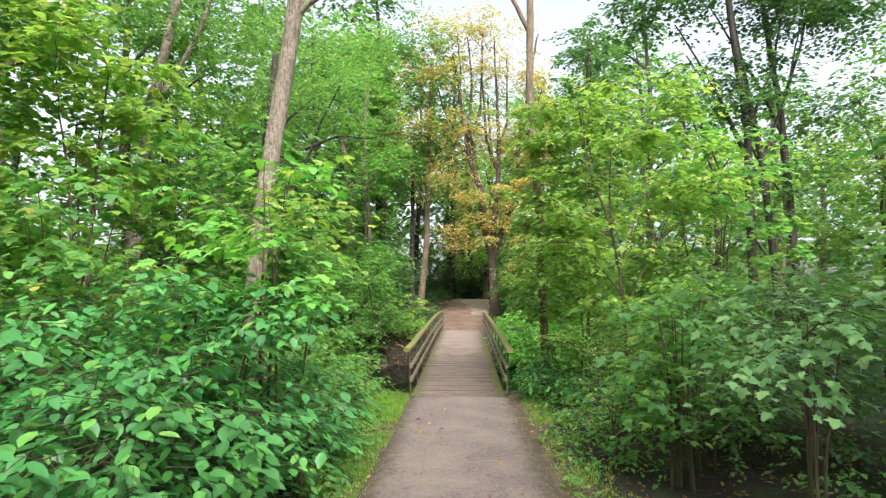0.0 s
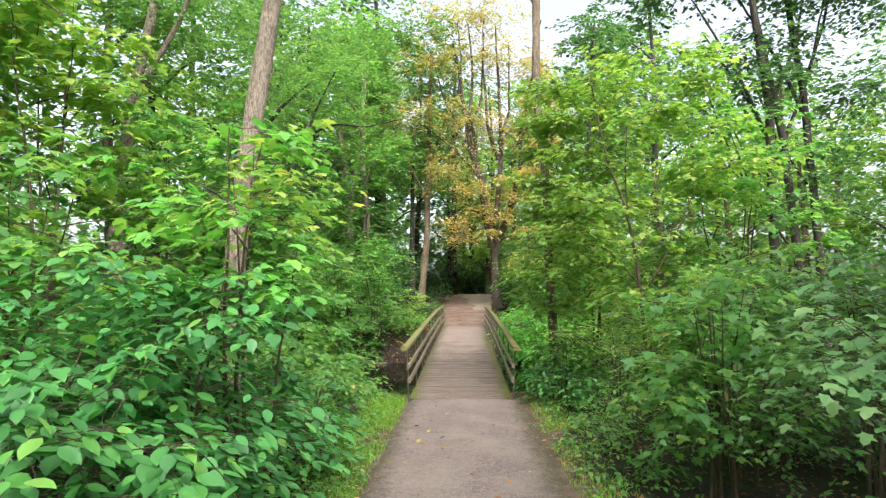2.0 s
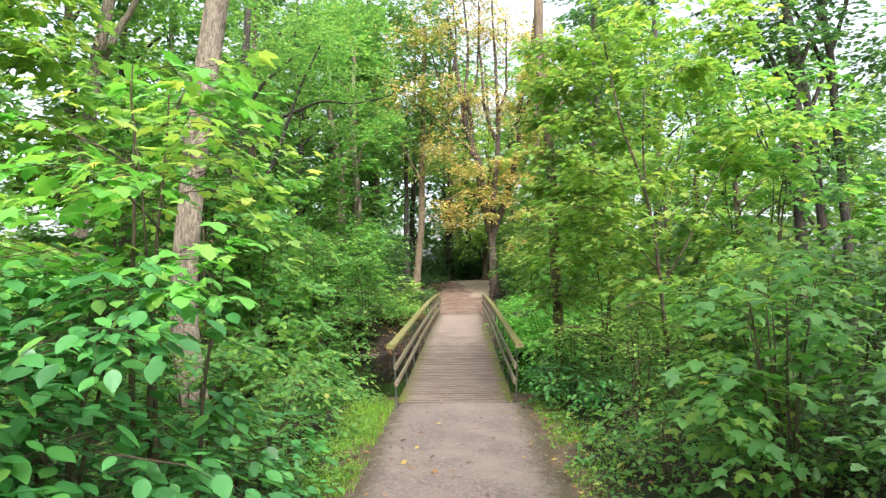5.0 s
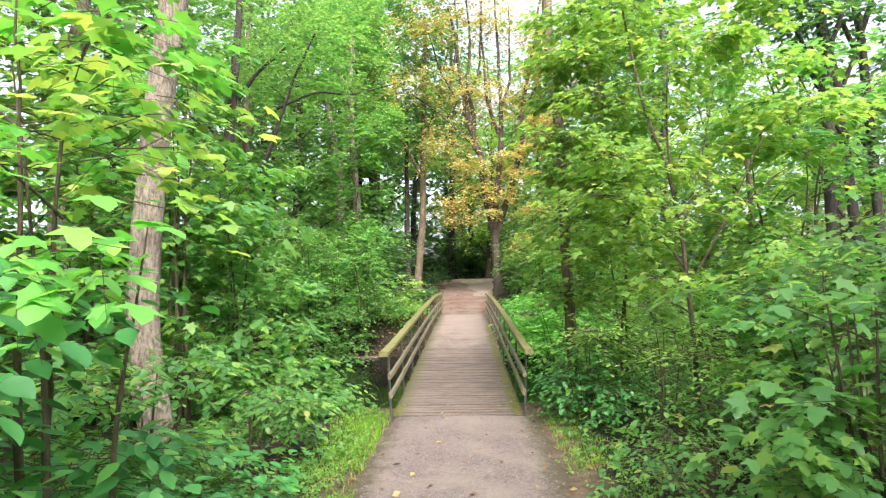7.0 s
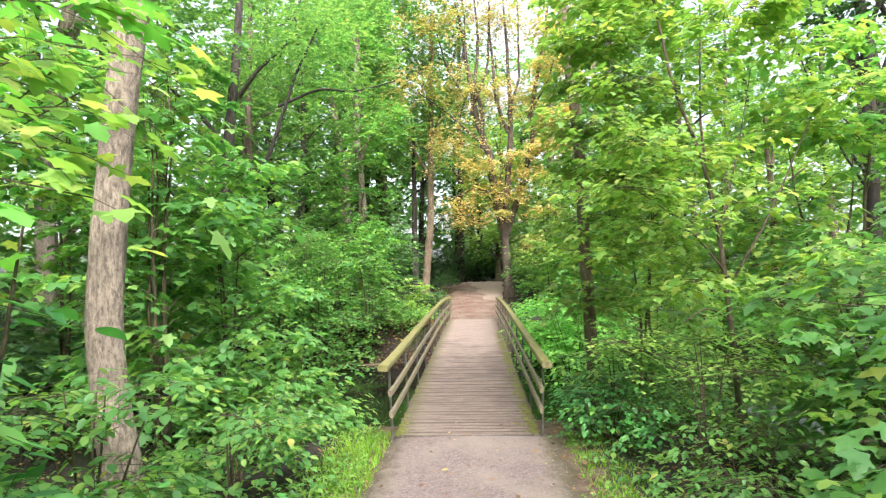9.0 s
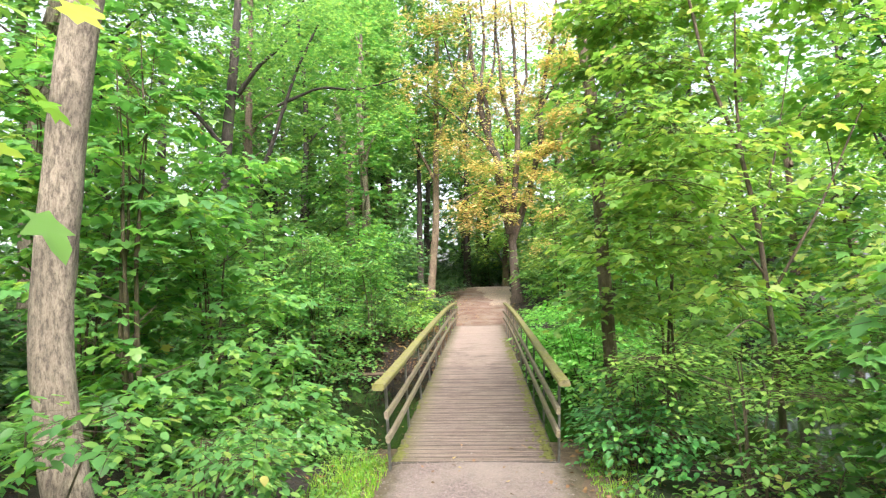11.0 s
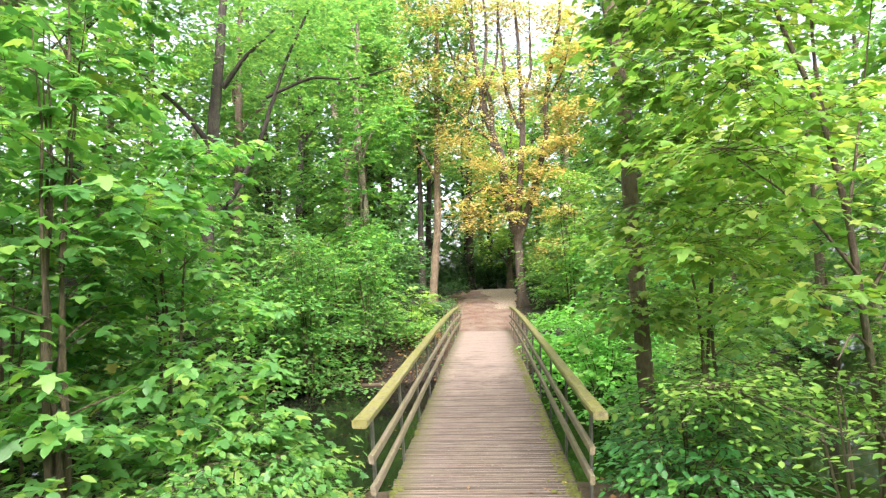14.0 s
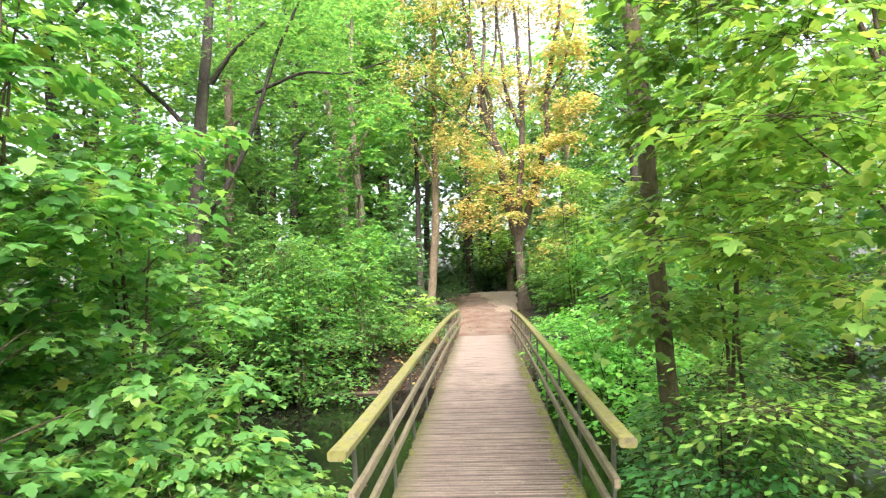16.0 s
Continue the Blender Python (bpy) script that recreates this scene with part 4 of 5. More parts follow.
layered("thin leafy shoots at the edge of the verge", 1.75, -2.7, 0.4, 0.7, 0.15, 0.75, 8, 90, 8, 0.055, "fine", LEAF_MAPLE, 156, 6, 0.3, flat=0.06, top=0.8, name="shrub", category="shrub")
# shrubs, near to far
shrub("broad bush with large toothed dark green leaves by the path", -2.4, -6.0, 1.2, 1.35, 1.85, 520, 8, 0.105, "fine", LEAF_SHRUB, 31, 9, 0.45, 0.35, low=0.35, shell=0.35)
shrub("tall leafy bush behind the broad one", -4.0, -5.2, 1.3, 1.5, 2.1, 430, 8, 0.11, "fine", LEAF_SHRUB, 32, 8, 0.5)
shrub("low leafy bush at the verge", -1.75, -3.9, 0.6, 0.9, 0.95, 170, 8, 0.09, "fine", LEAF_SHRUB, 33, 5, 0.35)
shrub("slender maple sapling with bright translucent leaves", -1.5, -4.55, 0.4, 0.5, 3.1, 44, 7, 0.085, "maple", LEAF_FRESH, 34, 2, 0.4, low=1.75, shell=0.2)
shrub("low bush on the water's edge", -2.3, 0.6, 0.7, 0.7, 1.0, 170, 8, 0.085, "fine", LEAF_MAPLE, 38, 5, 0.35)
shrub("leafy bush in front of the young maple", 2.2, -1.5, 0.6, 0.7, 0.85, 75, 8, 0.07, "fine", LEAF_MAPLE, 43, 6, 0.4, low=0.25)
shrub("tall bush on the pond bank", 3.9, -1.8, 1.1, 1.2, 2.6, 380, 8, 0.1, "maple", LEAF_WOOD, 44, 6, 0.45)
shrub("low ivy-like bush beside the bridge post", 1.5, 0.2, 0.45, 0.9, 0.75, 190, 8, 0.07, "fine", LEAF_SHRUB, 45, 5, 0.28)
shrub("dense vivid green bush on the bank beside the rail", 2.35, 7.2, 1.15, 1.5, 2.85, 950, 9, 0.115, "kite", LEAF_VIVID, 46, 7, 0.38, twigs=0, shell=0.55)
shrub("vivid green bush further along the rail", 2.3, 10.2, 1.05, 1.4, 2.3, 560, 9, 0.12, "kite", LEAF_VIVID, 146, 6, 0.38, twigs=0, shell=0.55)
shrub("leafy bush in the shade of the trunk", 3.2, 4.0, 1.2, 1.3, 2.0, 420, 8, 0.1, "oval", LEAF_MAPLE, 47, 6, 0.4)
shrub("small sprawling bush on the littered bank", -4.3, 9.5, 0.75, 0.6, 1.6, 260, 8, 0.1, "oval", LEAF_MAPLE, 58, 4, 0.4, low=-0.3)
shrub("fern-like low bush on the littered bank", -3.0, 11.4, 0.6, 0.5, 0.9, 150, 8, 0.09, "oval", LEAF_WOOD, 59, 4, 0.35)
shrub("low bush trailing down the bank", -1.9, 11.2, 0.45, 0.6, 0.8, 110, 8, 0.08, "oval", LEAF_MAPLE, 60, 4, 0.3)
shrub("leafy bush at the foot of the brown trunk", 1.72, 0.75, 0.5, 0.5, 1.1, 170, 8, 0.085, "fine", LEAF_MAPLE, 61, 5, 0.32)
shrub("low bush beside the rising path", -1.75, 16.4, 0.55, 0.9, 0.8, 170, 8, 0.1, "oval", LEAF_DARK, 62, 4, 0.35)
shrub("small dark bush at the path's bend", -1.7, 22.5, 0.7, 0.7, 0.9, 150, 8, 0.12, "oval", LEAF_DARK, 63, 4, 0.4)
shrub("bush hiding the foot of the chestnut", 2.9, 16.6, 0.8, 1.0, 1.3, 260, 8, 0.11, "oval", LEAF_MAPLE, 64, 5, 0.4)
shrub("dim bush behind the chestnut", 3.3, 20.8, 0.9, 1.0, 1.8, 240, 8, 0.13, "oval", LEAF_WOOD, 65, 5, 0.4)
shrub("sunlit bush on the bank past the pond", 4.9, 9.2, 1.3, 1.3, 3.0, 520, 9, 0.1, "oval", LEAF_HORNBEAM, 67, 6, 0.4)
shrub("bright bush at the pond's far side", 6.6, 13.2, 1.4, 1.2, 2.6, 420, 9, 0.12, "oval", LEAF_HORNBEAM, 68, 6, 0.45)
shrub("ferny clump above the waterline", -3.3, 10.2, 0.5, 0.4, 0.7, 110, 8, 0.08, "oval", LEAF_MAPLE, 69, 3, 0.3)
shrub("dark bramble mound over the water", -3.6, 1.9, 0.8, 0.6, 1.5, 220, 8, 0.09, "oval", LEAF_WOOD, 92, 5, 0.4)
shrub("trailing bush along the far waterline", -6.3, 7.5, 0.9, 0.6, 1.6, 260, 8, 0.1, "oval", LEAF_MAPLE, 93, 4, 0.4, low=-0.1)
shrub("big hazel on the far bank", -4.2, 12.4, 1.6, 1.5, 3.9, 700, 9, 0.12, "oval", LEAF_MAPLE, 48, 8, 0.5)
shrub("small bright bush at the end of the rail", -2.2, 12.6, 0.6, 0.6, 1.5, 160, 8, 0.1, "oval", LEAF_FRESH, 49, 4, 0.35)
shrub("hanging hazel thicket at the far waterline", -5.2, 8.9, 1.3, 1.1, 3.3, 700, 9, 0.11, "oval", LEAF_MAPLE, 53, 6, 0.5, low=-0.3)
shrub("round leafy bush at the far waterline", -7.4, 7.8, 1.5, 1.2, 3.8, 700, 9, 0.12, "oval", LEAF_WOOD, 54, 6, 0.5, low=-0.3)
shrub("low bush with sprawling shoots on the near bank", -1.9, 1.15, 0.55, 0.5, 0.9, 130, 8, 0.09, "maple", LEAF_MAPLE, 55, 5, 0.4)
shrub("dark green bush crowding the water", -6.9, 4.4, 1.4, 1.2, 3.0, 450, 8, 0.12, "maple", LEAF_WOOD, 56, 6, 0.5)
shrub("overhanging thicket on the far bank", -6.6, 11.6, 1.8, 1.5, 4.2, 700, 9, 0.12, "oval", LEAF_WOOD, 50, 8, 0.5)
shrub("tall dark bush by the rising path", -3.6, 15.5, 1.3, 1.4, 4.2, 500, 9, 0.14, "oval", LEAF_DARK, 51, 7, 0.5)
shrub("tall leafy bush beyond the bridge", 4.4, 13.5, 1.7, 1.7, 3.6, 700, 9, 0.12, "oval", LEAF_MAPLE, 52, 7, 0.5)

# woodland all round: five kinds of tree, copied
kinds = []
for k, (h, w, mat, bark) in enumerate([(12, 2.8, LEAF_WOOD, BARK_BROWN), (14, 3.2, LEAF_DARK, BARK_DARK), (11, 2.6, LEAF_MAPLE, BARK_PALE), (13, 3.0, LEAF_WOOD, BARK_DARK), (9, 2.6, LEAF_FRESH, BARK_BROWN)]):
    rng = np.random.default_rng(60 + k)
    t = thing("woodland_tree", "leafy woodland tree with a slim trunk", "tree", 0, 0, 0, "trees of the surrounding wood")
    limb("trunk", [(0, 0, 0), (0.2, 0.1, h * 0.3), (0.1, -0.1, h * 0.65), (0.3, 0, h * 0.98)], 0.2, 0.05, bark, t, 9, 0.08, 0.08, k)
    blobs = []
    for j in range(15):
        zz = h * (0.14 + 0.82 * j / 14)
        a = rng.uniform(0, 6.28)
        q = w * (0.65 if j < 13 else 0.25) * rng.uniform(0.5, 1.0)
        c = (q * math.cos(a), q * math.sin(a), zz)
        blobs.append((*c, w * rng.uniform(0.35, 0.55), w * rng.uniform(0.35, 0.55), w * rng.uniform(0.18, 0.3)))
        if j % 2 == 0:
            limb("limb", [(0.15, 0, max(0.8, zz - 1.2)), (c[0] * 0.5, c[1] * 0.5, zz - 0.4), c], 0.06, 0.02, bark, t, 6, 0.2, 0, 90 + j)
    crown(rng, "crown", blobs, 500, 9, 0.222, "kite", mat, t, 0.55, 0.3, shell=0.2)
    kinds.append(t)
# unseen, added to shade the path's start: (4.9, -9.3), (5.2, -13), (-5.4, -12.5)
spots = [(4.6, 27.5, 0), (4.9, -9.3, 3), (10.8, 14, 4), (13.2, 8.4, 4), (17.5, 13, 0), (4.4, 23.6, 2), (13.5, 2.6, 4), (-7.6, 19.5, 3), (-11, 24.5, 0), (-8.6, 28.5, 2), (-13.5, 28.5, 4), (-8.2, 13.4, 0), (-0.8, 30.5, 3), (1.6, 29, 4), (-12, 1, 0), (-8.5, -1.0, 2), (-6.2, -7.5, 4), (-10, 8.5, 3), (-12, 15, 1), (-9.5, 17, 0), (-14, 22, 2), (-9.5, 26, 3), (-5.5, 28, 0), (-5.8, 32, 1), (-1.4, 36, 3), (2.4, 35.5, 1), (6.5, 32.5, 3), (8.5, 26, 0),
         (6.2, 20, 1), (8.8, 15.5, 4), (12.5, 19, 3), (12, 11, 4), (14, 5, 0), (13, 29, 1), (18, 23, 0), (-18, 12, 3), (-18, 3, 1), (-15, -6, 0), (-11, -9, 3), (19, 12, 2), (17, -6, 1),
         (9, -8, 2), (-15, 32, 1), (-9, 38, 3), (0, 41, 0), (7, 39, 2), (15, 37, 3), (-7, -16, 0), (7, -17, 1), (-1, -24, 3), 
         (-11.5, 11.5, 4), (-4.6, 16.8, 2), (-12.5, -3.2, 0), (-15, 8, 2), (-10, 21, 1), (-6.5, 24.5, 0), (7.4, 23, 1), (10.4, 18, 0), (15.5, 15, 2), (16, 9, 4), (11, 34, 0), (-12, 35, 0), (4, 36.5, 0), (-17, -1, 2), (-3.2, 29.6, 1), (-7.2, 30.5, 3), (0.4, 34.5, 3), (-7.3, -2.4, 4), (-8.2, -5.2, 0), (-10.5, -1.5, 2), (-9.2, 5.6, 0), (5.2, -13, 1), (-5.4, -12.5, 0), (-3, -20, 0)]
rng = random.Random(8)
first = set()
for x, y, k in spots:
    m = pose(x, y, float(ground_z(x, y)) - 0.05, rng.uniform(-2, 2), rng.uniform(-2, 2), rng.uniform(0, 360)) @ Matrix.Scale(rng.uniform(0.9, 1.15) * (1 + (0.15 if -4 < x < 8 else 0.65) * min(1, max(0, y - 20) / 10)), 4)
    if k in first:
        c = copy_thing(kinds[k], m)
        c.matrix_basis = m
    else:
        first.add(k)
        kinds[k].matrix_basis = m

# dark undergrowth closing the view
bush_kinds = []
for k, (mat, s) in enumerate([(LEAF_DARK, 0.16), (LEAF_WOOD, 0.16), (LEAF_MAPLE, 0.15)]):
    bush_kinds.append(shrub("woodland undergrowth bush with dull green leaves", 0, -60, 1.7, 1.5, 2.6, 330, 8, s * 1.1, "kite", mat, 70 + k, 4, 0.5, twigs=0, name="undergrowth_bush", group="undergrowth"))
spots = [(-7.5, -3.5, 1), (-6.5, 0.5, 0), (-9, 3.6, 0), (-9.5, 12, 2), (-7, 15.5, 0), (-5.5, 18, 1), (-4.8, 22.5, 0), (-4.4, 26, 0), (-1.6, 31, 0), (0.8, 31.4, 0), (3.2, 31.2, 0), (5.6, 30.8, 0), (-8, 23, 1), (-12, 19, 2),
         (4.2, 21.5, 1), (3.6, 17.3, 1), (6.4, 16.5, 2), (9, 20, 2), (8, 12.5, 2), (11.5, 15, 1), (6.5, -3.5, 1), (6.4, -6.5, 1), (8.5, -1.2, 2), (11, 24, 0), (8.5, 29.5, 0), (-12, 5, 1), (-6.2, -9.5, 1), (6.5, -10, 0), (14, 9, 2), (-13, 10, 1), (-2.5, 33.5, 0), (2, 33.5, 0), (-4.6, 30.2, 0), (-3.2, 32, 0), (0, 33, 0), (4.4, 32.8, 0), (12, 31, 0), (-7, 30, 0), (-11, 31, 0), (-15, 27, 1), (17, 27, 0), (-16, 17, 0), (-10.5, 0.2, 0), (-12.6, 2.6, 1), (-14.2, 6.2, 0), (-11, 7, 0), (-16, 12, 1), (-14, -1.5, 0), (-17.5, 6, 1), (-19, 0, 0)]
first = set()
for x, y, k in spots:
    m = pose(x, y, float(ground_z(x, y)) - 0.04, 0, 0, rng.uniform(0, 360)) @ Matrix.Scale(rng.uniform(0.85, 1.3), 4)
    c = bush_kinds[k]
    if k in first:
        c = copy_thing(bush_kinds[k], m)
    first.add(k)
    c.matrix_basis = m


# far woods closing the horizon
def build_far_wood():
    rng = np.random.default_rng(77)
    blobs = []
    for k in range(150):
        a = k / 150 * 2 * math.pi + rng.uniform(-0.02, 0.02)
        r = rng.uniform(42, 66)
        x, y = r * math.cos(a), 6 + r * math.sin(a)
        tall = rng.uniform(13, 23)
        for z in np.arange(1.5, tall, 3.6):
            blobs.append((x + rng.uniform(-1.3, 1.3), y + rng.uniform(-1.3, 1.3), z, rng.uniform(2.2, 3.6), rng.uniform(2.2, 3.6), rng.uniform(1.6, 2.6)))
    p, d = in_blobs(rng, blobs, 95000, 0.15, 0.9)
    n = len(p)
    v, f = place_leaves(leaf_shape("kite"), p, rng.uniform(0, 6.28, n), rng.normal(0.3, 0.5, n), rng.normal(0, 0.5, n), rng.uniform(0.55, 1.05, n))
    tagged(new("far_wood", mesh_of("far_wood", v, f, LEAF_WOOD)), "distant green wood all round the clearing", "woodland", kind="stuff")


build_far_wood()


# ---- verges ----
def build_grass():
    rng = np.random.default_rng(81)
    xs, ys, hs = [], [], []
    for side, n, lo, hi, h in ((-1, 13000, 0.85, 1.55, 0.06), (1, 9000, 0.95, 1.6, 0.045)):
        y = rng.uniform(-10.5, 0.3, n)
        x = side * (lo + (hi - lo) * rng.beta(1.3, 1.6, n))
        patch = np.sin(2.1 * y + 3 * x) + np.sin(5.3 * y - 4 * x + side) + rng.normal(0, 0.7, n)
        k = patch > (-0.9 if side < 0 else -0.4)
        xs.append(x[k]), ys.append(y[k]), hs.append(np.full(k.sum(), h) * (1 + (0.5 if side < 0 else 0.2) * np.clip(y[k] / 4 + 1, 0, 1)))
    x, y, h = np.concatenate(xs), np.concatenate(ys), np.concatenate(hs) * rng.uniform(0.4, 1.3, sum(map(len, hs)))
    n = len(x)
    a, lean = rng.uniform(0, 6.28, n), rng.normal(0, 0.5, (n, 2))
    z = ground_z(x, y) - 0.01
    base = np.stack([x, y, z], -1)
    w = np.stack([np.cos(a), np.sin(a), 0 * a], -1) * 0.005
    mid = base + np.stack([lean[:, 0] * h * 0.3, lean[:, 1] * h * 0.3, h * 0.6], -1)
    tip = base + np.stack([lean[:, 0] * h, lean[:, 1] * h, h * 0.95], -1)
    v = np.stack([base - w, base + w, mid + w * 0.7, mid - w * 0.7, tip], 1).reshape(-1, 3)
    f = np.array([(0, 1, 2), (0, 2, 3), (3, 2, 4)])[None] + (np.arange(n) * 5)[:, None, None]
    tagged(new("grass", mesh_of("grass", v, f.reshape(-1, 3), GRASS)), "short bright green grass along both path edges", "grass", kind="stuff")


def build_litter():
    rng = np.random.default_rng(83)
    x = np.concatenate([rng.uniform(-6, 6, 9000), rng.normal(0, 0.9, 500), rng.uniform(-4.5, -0.9, 9000), rng.uniform(-1.6, 1.6, 2500)])
    y = np.concatenate([rng.uniform(-11, 2, 9000), rng.uniform(-9, 0, 500), rng.uniform(8.8, 13.6, 9000), rng.uniform(13.6, 22, 2500)])
    keep = ((np.abs(x) > 0.85) | (rng.uniform(0, 1, len(x)) < 0.12) | ((y > 13) & (x < rng.normal(-0.5, 0.4, len(x))))) & (ground_z(x, y) > WATER_Z - 0.02)
    x, y = x[keep], y[keep]
    n = len(x)
    on = np.where((np.abs(x) < 0.8), path_z(y) + 0.02, ground_z(x, y) + 0.015)
    v, f = place_leaves(leaf_shape("kite"), np.stack([x, y, on], -1), rng.uniform(0, 6.28, n), rng.normal(0, 0.25, n), rng.normal(0, 0.3, n), rng.uniform(0.03, 0.085, n) * np.where((y > 8) & (y < 13.4), 1.4, 0.9))
    tagged(new("leaf_litter", mesh_of("leaf_litter", v, f, LITTER)), "brown fallen leaves strewn over the ground", "leaf litter", kind="stuff")


def build_ground_cover():
    rng = np.random.default_rng(85)
    n = 1000
    x = np.concatenate([-rng.uniform(1.0, 4, n), rng.uniform(1.1, 4, n), rng.uniform(1.2, 5, 300), -rng.uniform(1.0, 6, 900)])
    y = np.concatenate([rng.uniform(-9, 1.0, n), rng.uniform(-9, 1.0, n), rng.uniform(3, 12, 300), rng.uniform(10.6, 17, 900)])
    patch = np.sin(1.7 * x + 0.8 * y) + np.sin(1.1 * y - 2.3 * x + 2) + rng.normal(0, 0.6, len(x))
    k = (patch > np.where((x > 1.9) & (y < -1.5), 1.2, np.where((x > 1.2) & (y < -2), 0.5, -0.2))) & (ground_z(x, y) > WATER_Z)
    x, y = x[k], y[k]
    n = len(x)
    v, f = sprays(rng, np.stack([x, y, ground_z(x, y) + rng.uniform(0.03, 0.26, n) * smooth(0.9, 1.6, np.abs(x)) + 0.02], -1), rng.uniform(0, 6.28, n), rng.normal(0.1, 0.2, n), rng.uniform(0.12, 0.3, n), 7, 0.07, "oval", 0.2)
    tagged(new("ground_cover", mesh_of("ground_cover", v, f, LEAF_MAPLE)), "low leafy plants covering the woodland floor", "plants", kind="stuff")


def build_weeds():
    """Clover and small weeds in the grass of both verges."""
    rng = np.random.default_rng(99)
    n = 2300
    side = np.where(rng.uniform(0, 1, n) < 0.68, -1, 1)
    x, y = side * rng.uniform(0.95, 1.6, n), rng.uniform(-9, 0.6, n)
    k = np.sin(2.3 * y + side) + np.sin(5.1 * y + 4 * x) + rng.normal(0, 0.7, n) > np.where(side < 0, -0.8, 0.4)
    x, y = x[k], y[k]
    n = len(x)
    v, f = sprays(rng, np.stack([x, y, ground_z(x, y) + rng.uniform(0.02, 0.09, n)], -1), rng.uniform(0, 6.28, n), rng.normal(0.3, 0.2, n), rng.uniform(0.05, 0.12, n), 6, 0.034, "kite", 0.2)
    tagged(new("verge_weeds", mesh_of("verge_weeds", v, f, LEAF_HORNBEAM)), "small bright weeds and clover in the verge", "plants", kind="stuff")


def build_pebbles():
    rng = np.random.default_rng(87)
    n = 6500
    x, y, s = rng.uniform(-0.85, 0.85, n), rng.uniform(-8.5, 0.0, n), 0.003 + 0.012 * rng.beta(1, 3, n)
    octa = np.array([(1, 0, 0), (0, 1, 0), (-1, 0, 0), (0, -1, 0), (0, 0, 0.6), (0, 0, -0.6)])
    tri = np.array([(0, 1, 4), (1, 2, 4), (2, 3, 4), (3, 0, 4), (1, 0, 5), (2, 1, 5), (3, 2, 5), (0, 3, 5)])
    v = octa[None] * (s[:, None] * rng.uniform(0.6, 1.4, (n, 3)))[:, None, :] + np.stack([x, y, path_z(y) + 0.012], -1)[:, None]
    f = tri[None] + (np.arange(n) * 6)[:, None, None]
    tagged(new("pebbles", mesh_of("pebbles", v.reshape(-1, 3), f.reshape(-1, 3), PEBBLE)), "small pale stones lying on the gravel path", "gravel", kind="stuff")


def build_moss():
    rng = np.random.default_rng(89)
    for s, n in ((1, 1500), (-1, 220)):
        y = rng.uniform(0.05, 9.5, n) if s > 0 else np.concatenate([rng.uniform(0, 0.5, n // 2), rng.uniform(0.5, 6, n - n // 2)])
        x = -0.05 + s * (0.775 - np.abs(rng.normal(0, 0.07 if s > 0 else 0.04, n)))
        keep = np.sin(3.1 * y) + np.sin(7.3 * y + 1) + rng.normal(0, 0.8, n) > -0.7
        x, y, n = x[keep], y[keep], int(keep.sum())
        size = 0.008 + 0.03 * rng.beta(1.2, 2.5, n)
        a = np.arange(6) * math.pi / 3
        ring = np.stack([np.cos(a), np.sin(a), 0 * a], -1)
        dome = np.concatenate([ring, ring * 0.6 + (0, 0, 0.35), [(0, 0, 0.45)]])
        quads = [(k, (k + 1) % 6, 6 + (k + 1) % 6) for k in range(6)] + [(k, 6 + (k + 1) % 6, 6 + k) for k in range(6)] + [(6 + k, 6 + (k + 1) % 6, 12) for k in range(6)]
        v = dome[None] * size[:, None, None] + np.stack([x, y, deck_z(y) - 0.004], -1)[:, None]
        f = np.array(quads)[None] + (np.arange(n) * 13)[:, None, None]
        tagged(part("moss", mesh_of("moss", v.reshape(-1, 3), f.reshape(-1, 3), MOSS, True), bridge, "yellow-green moss along the deck's edge"), kind="stuff")


build_grass()
build_litter()
build_ground_cover()
build_weeds()
build_pebbles()
build_moss()
log_thing = thing("fallen_log", "rotten log edging the far bank at the waterline", "log", -3.9, 9.75, WATER_Z)
limb("trunk", [(-1.5, -0.5, 0.0), (0, 0, 0.03), (1.3, 0.2, 0.02)], 0.05, 0.04, LOG, log_thing, 8, 0.2, 0, 4)


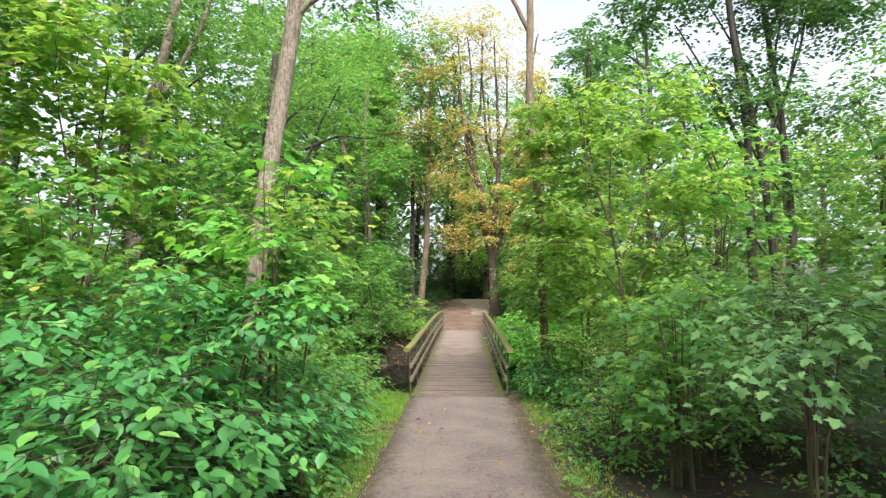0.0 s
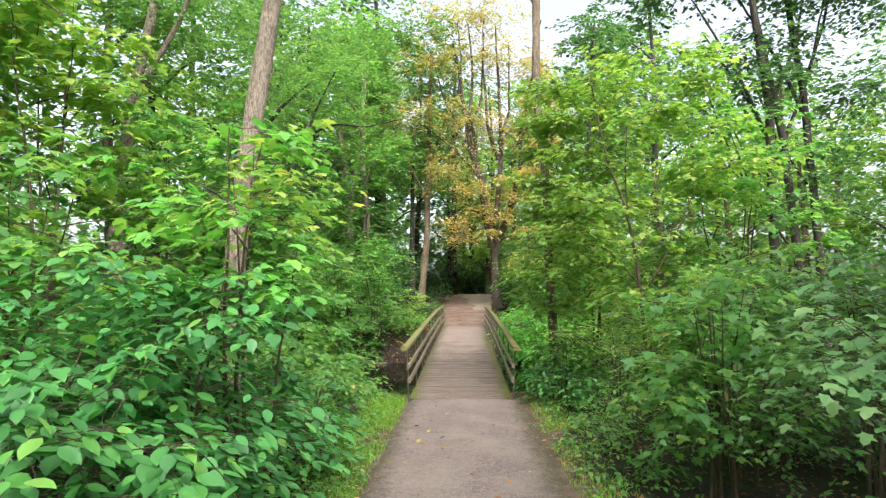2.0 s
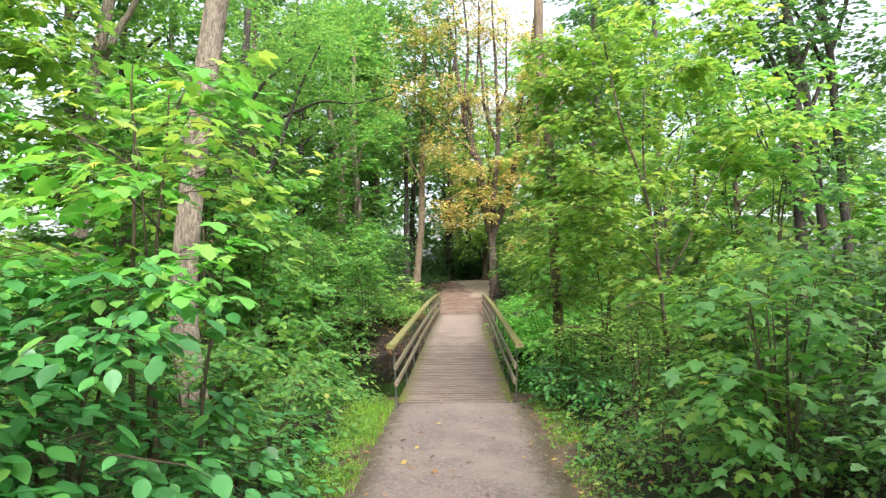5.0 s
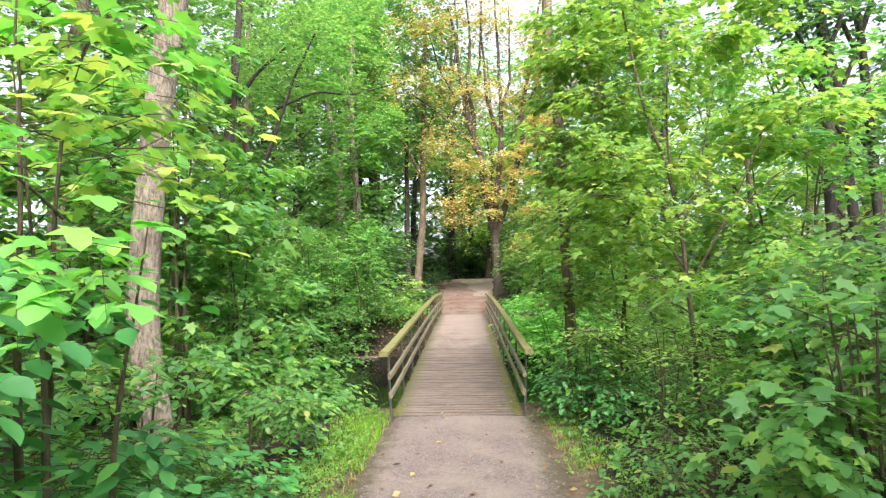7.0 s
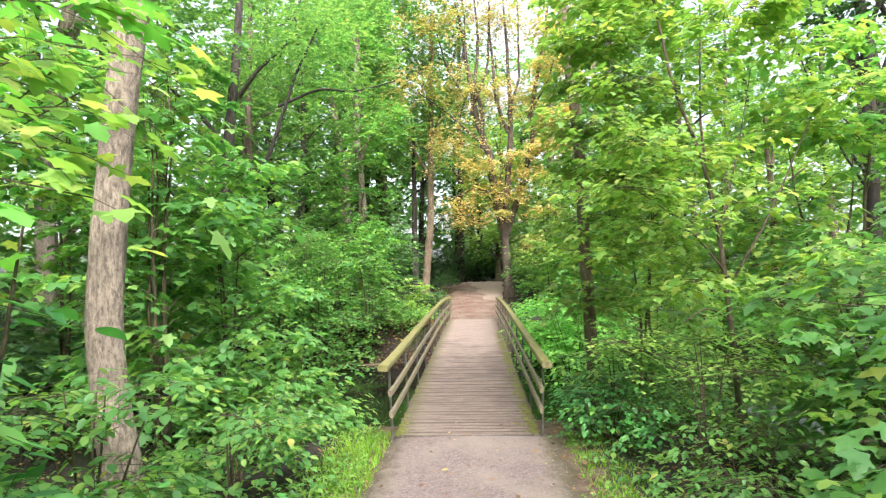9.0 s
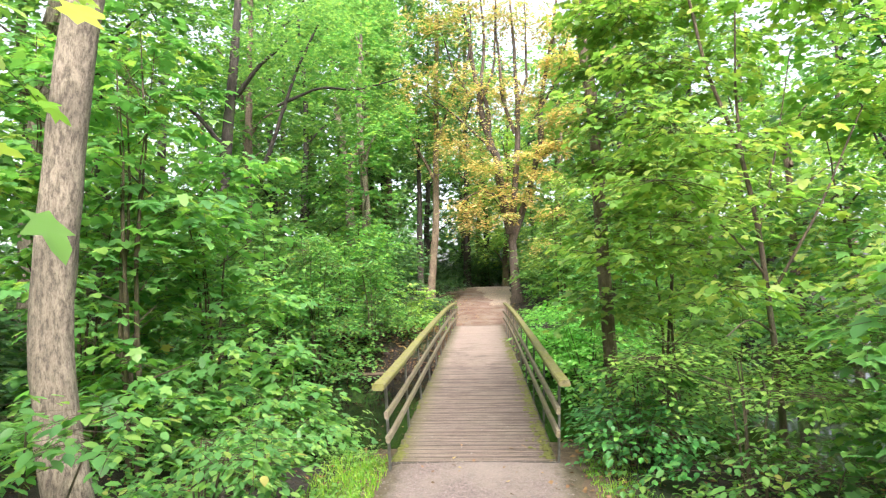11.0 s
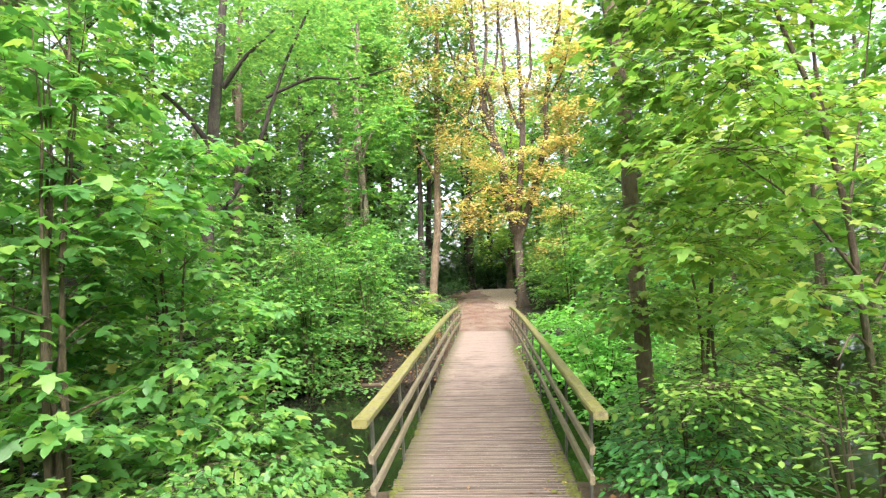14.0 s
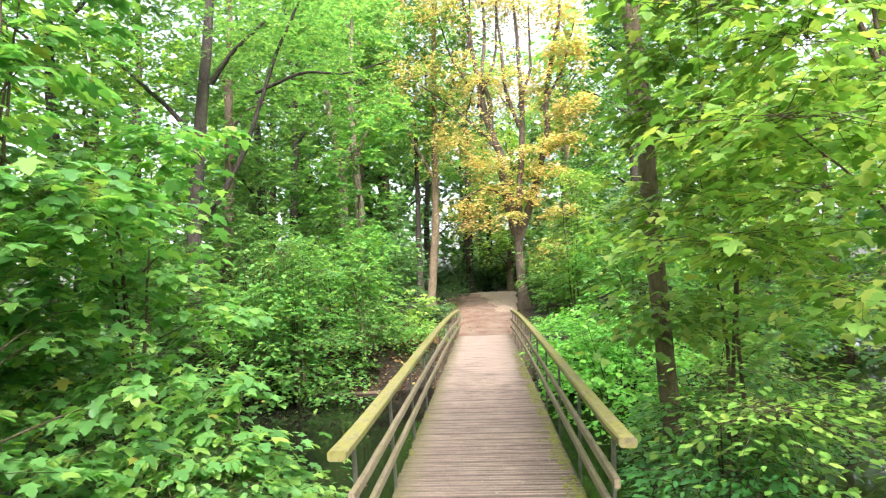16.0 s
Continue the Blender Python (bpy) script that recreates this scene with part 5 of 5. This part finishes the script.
def build_near_leaves():
    """Single leaves on the path side of the broad bush."""
    host = next(o for o in scene.objects if o.get("label", "").startswith("broad bush"))
    v, f = leaf_shape("fine")
    me = mesh_of("leaf", v, f, LEAF_SINGLE, True)
    rng = random.Random(12)
    for _ in range(300):
        a, q = rng.uniform(-2.6, 0.6), rng.uniform(0.85, 1.1)
        h = rng.uniform(0.12, 0.95)
        r = q * math.sqrt(max(0.15, 1 - (2 * h - 0.9) ** 2))
        ob = part("leaf", me, host)
        ob.matrix_basis = pose(1.15 * r * math.cos(a), 1.3 * r * math.sin(a), 0.1 + 1.5 * h, rng.gauss(0, 20), rng.gauss(20, 16), math.degrees(a) + rng.gauss(0, 50)) @ Matrix.Scale(rng.uniform(0.075, 0.125), 4)


build_near_leaves()


def build_flecks():
    """Small fallen leaves drifting on the water and lying on the deck."""
    rng = np.random.default_rng(95)
    n = 260
    x, y = rng.uniform(-6, -1.1, n), rng.uniform(2.5, 9, n)
    v, f = place_leaves(leaf_shape("kite"), np.stack([x, y, np.full(n, WATER_Z + 0.006)], -1), rng.uniform(0, 6.28, n), np.zeros(n), np.zeros(n), rng.uniform(0.02, 0.06, n))
    tagged(new("floating_leaves", mesh_of("floating_leaves", v, f, LITTER)), "small fallen leaves drifting on the dark water", "leaf litter", kind="stuff")
    n = 160
    x, y = rng.uniform(-0.75, 0.65, n), rng.uniform(0.1, 12, n)
    v, f = place_leaves(leaf_shape("kite"), np.stack([x, y, deck_z(y) + 0.006], -1), rng.uniform(0, 6.28, n), rng.normal(0, 0.1, n), rng.normal(0, 0.1, n), rng.uniform(0.012, 0.035, n))
    tagged(new("deck_debris", mesh_of("deck_debris", v, f, PEBBLE)), "pale crumbs of dry leaf on the bridge deck", "leaf litter", kind="stuff")


build_flecks()


def build_brush_pile():
    t = thing("brush_pile", "small heap of cut branches beside the rising path", "branches", -1.35, 20.9, float(ground_z(-1.35, 20.9)))
    rng = random.Random(21)
    for k in range(14):
        a, r, z = rng.uniform(0, 3.14), rng.uniform(0.25, 0.6), 0.04 + 0.02 * k
        d = (math.cos(a) * r, math.sin(a) * r)
        limb("branch", [(-d[0], -d[1], z + rng.uniform(-0.03, 0.03)), (0, 0, z + 0.05), (d[0], d[1], z + rng.uniform(-0.03, 0.05))], rng.uniform(0.015, 0.035), 0.01, TWIG, t, 6, 0.3, 0, 200 + k)


build_brush_pile()
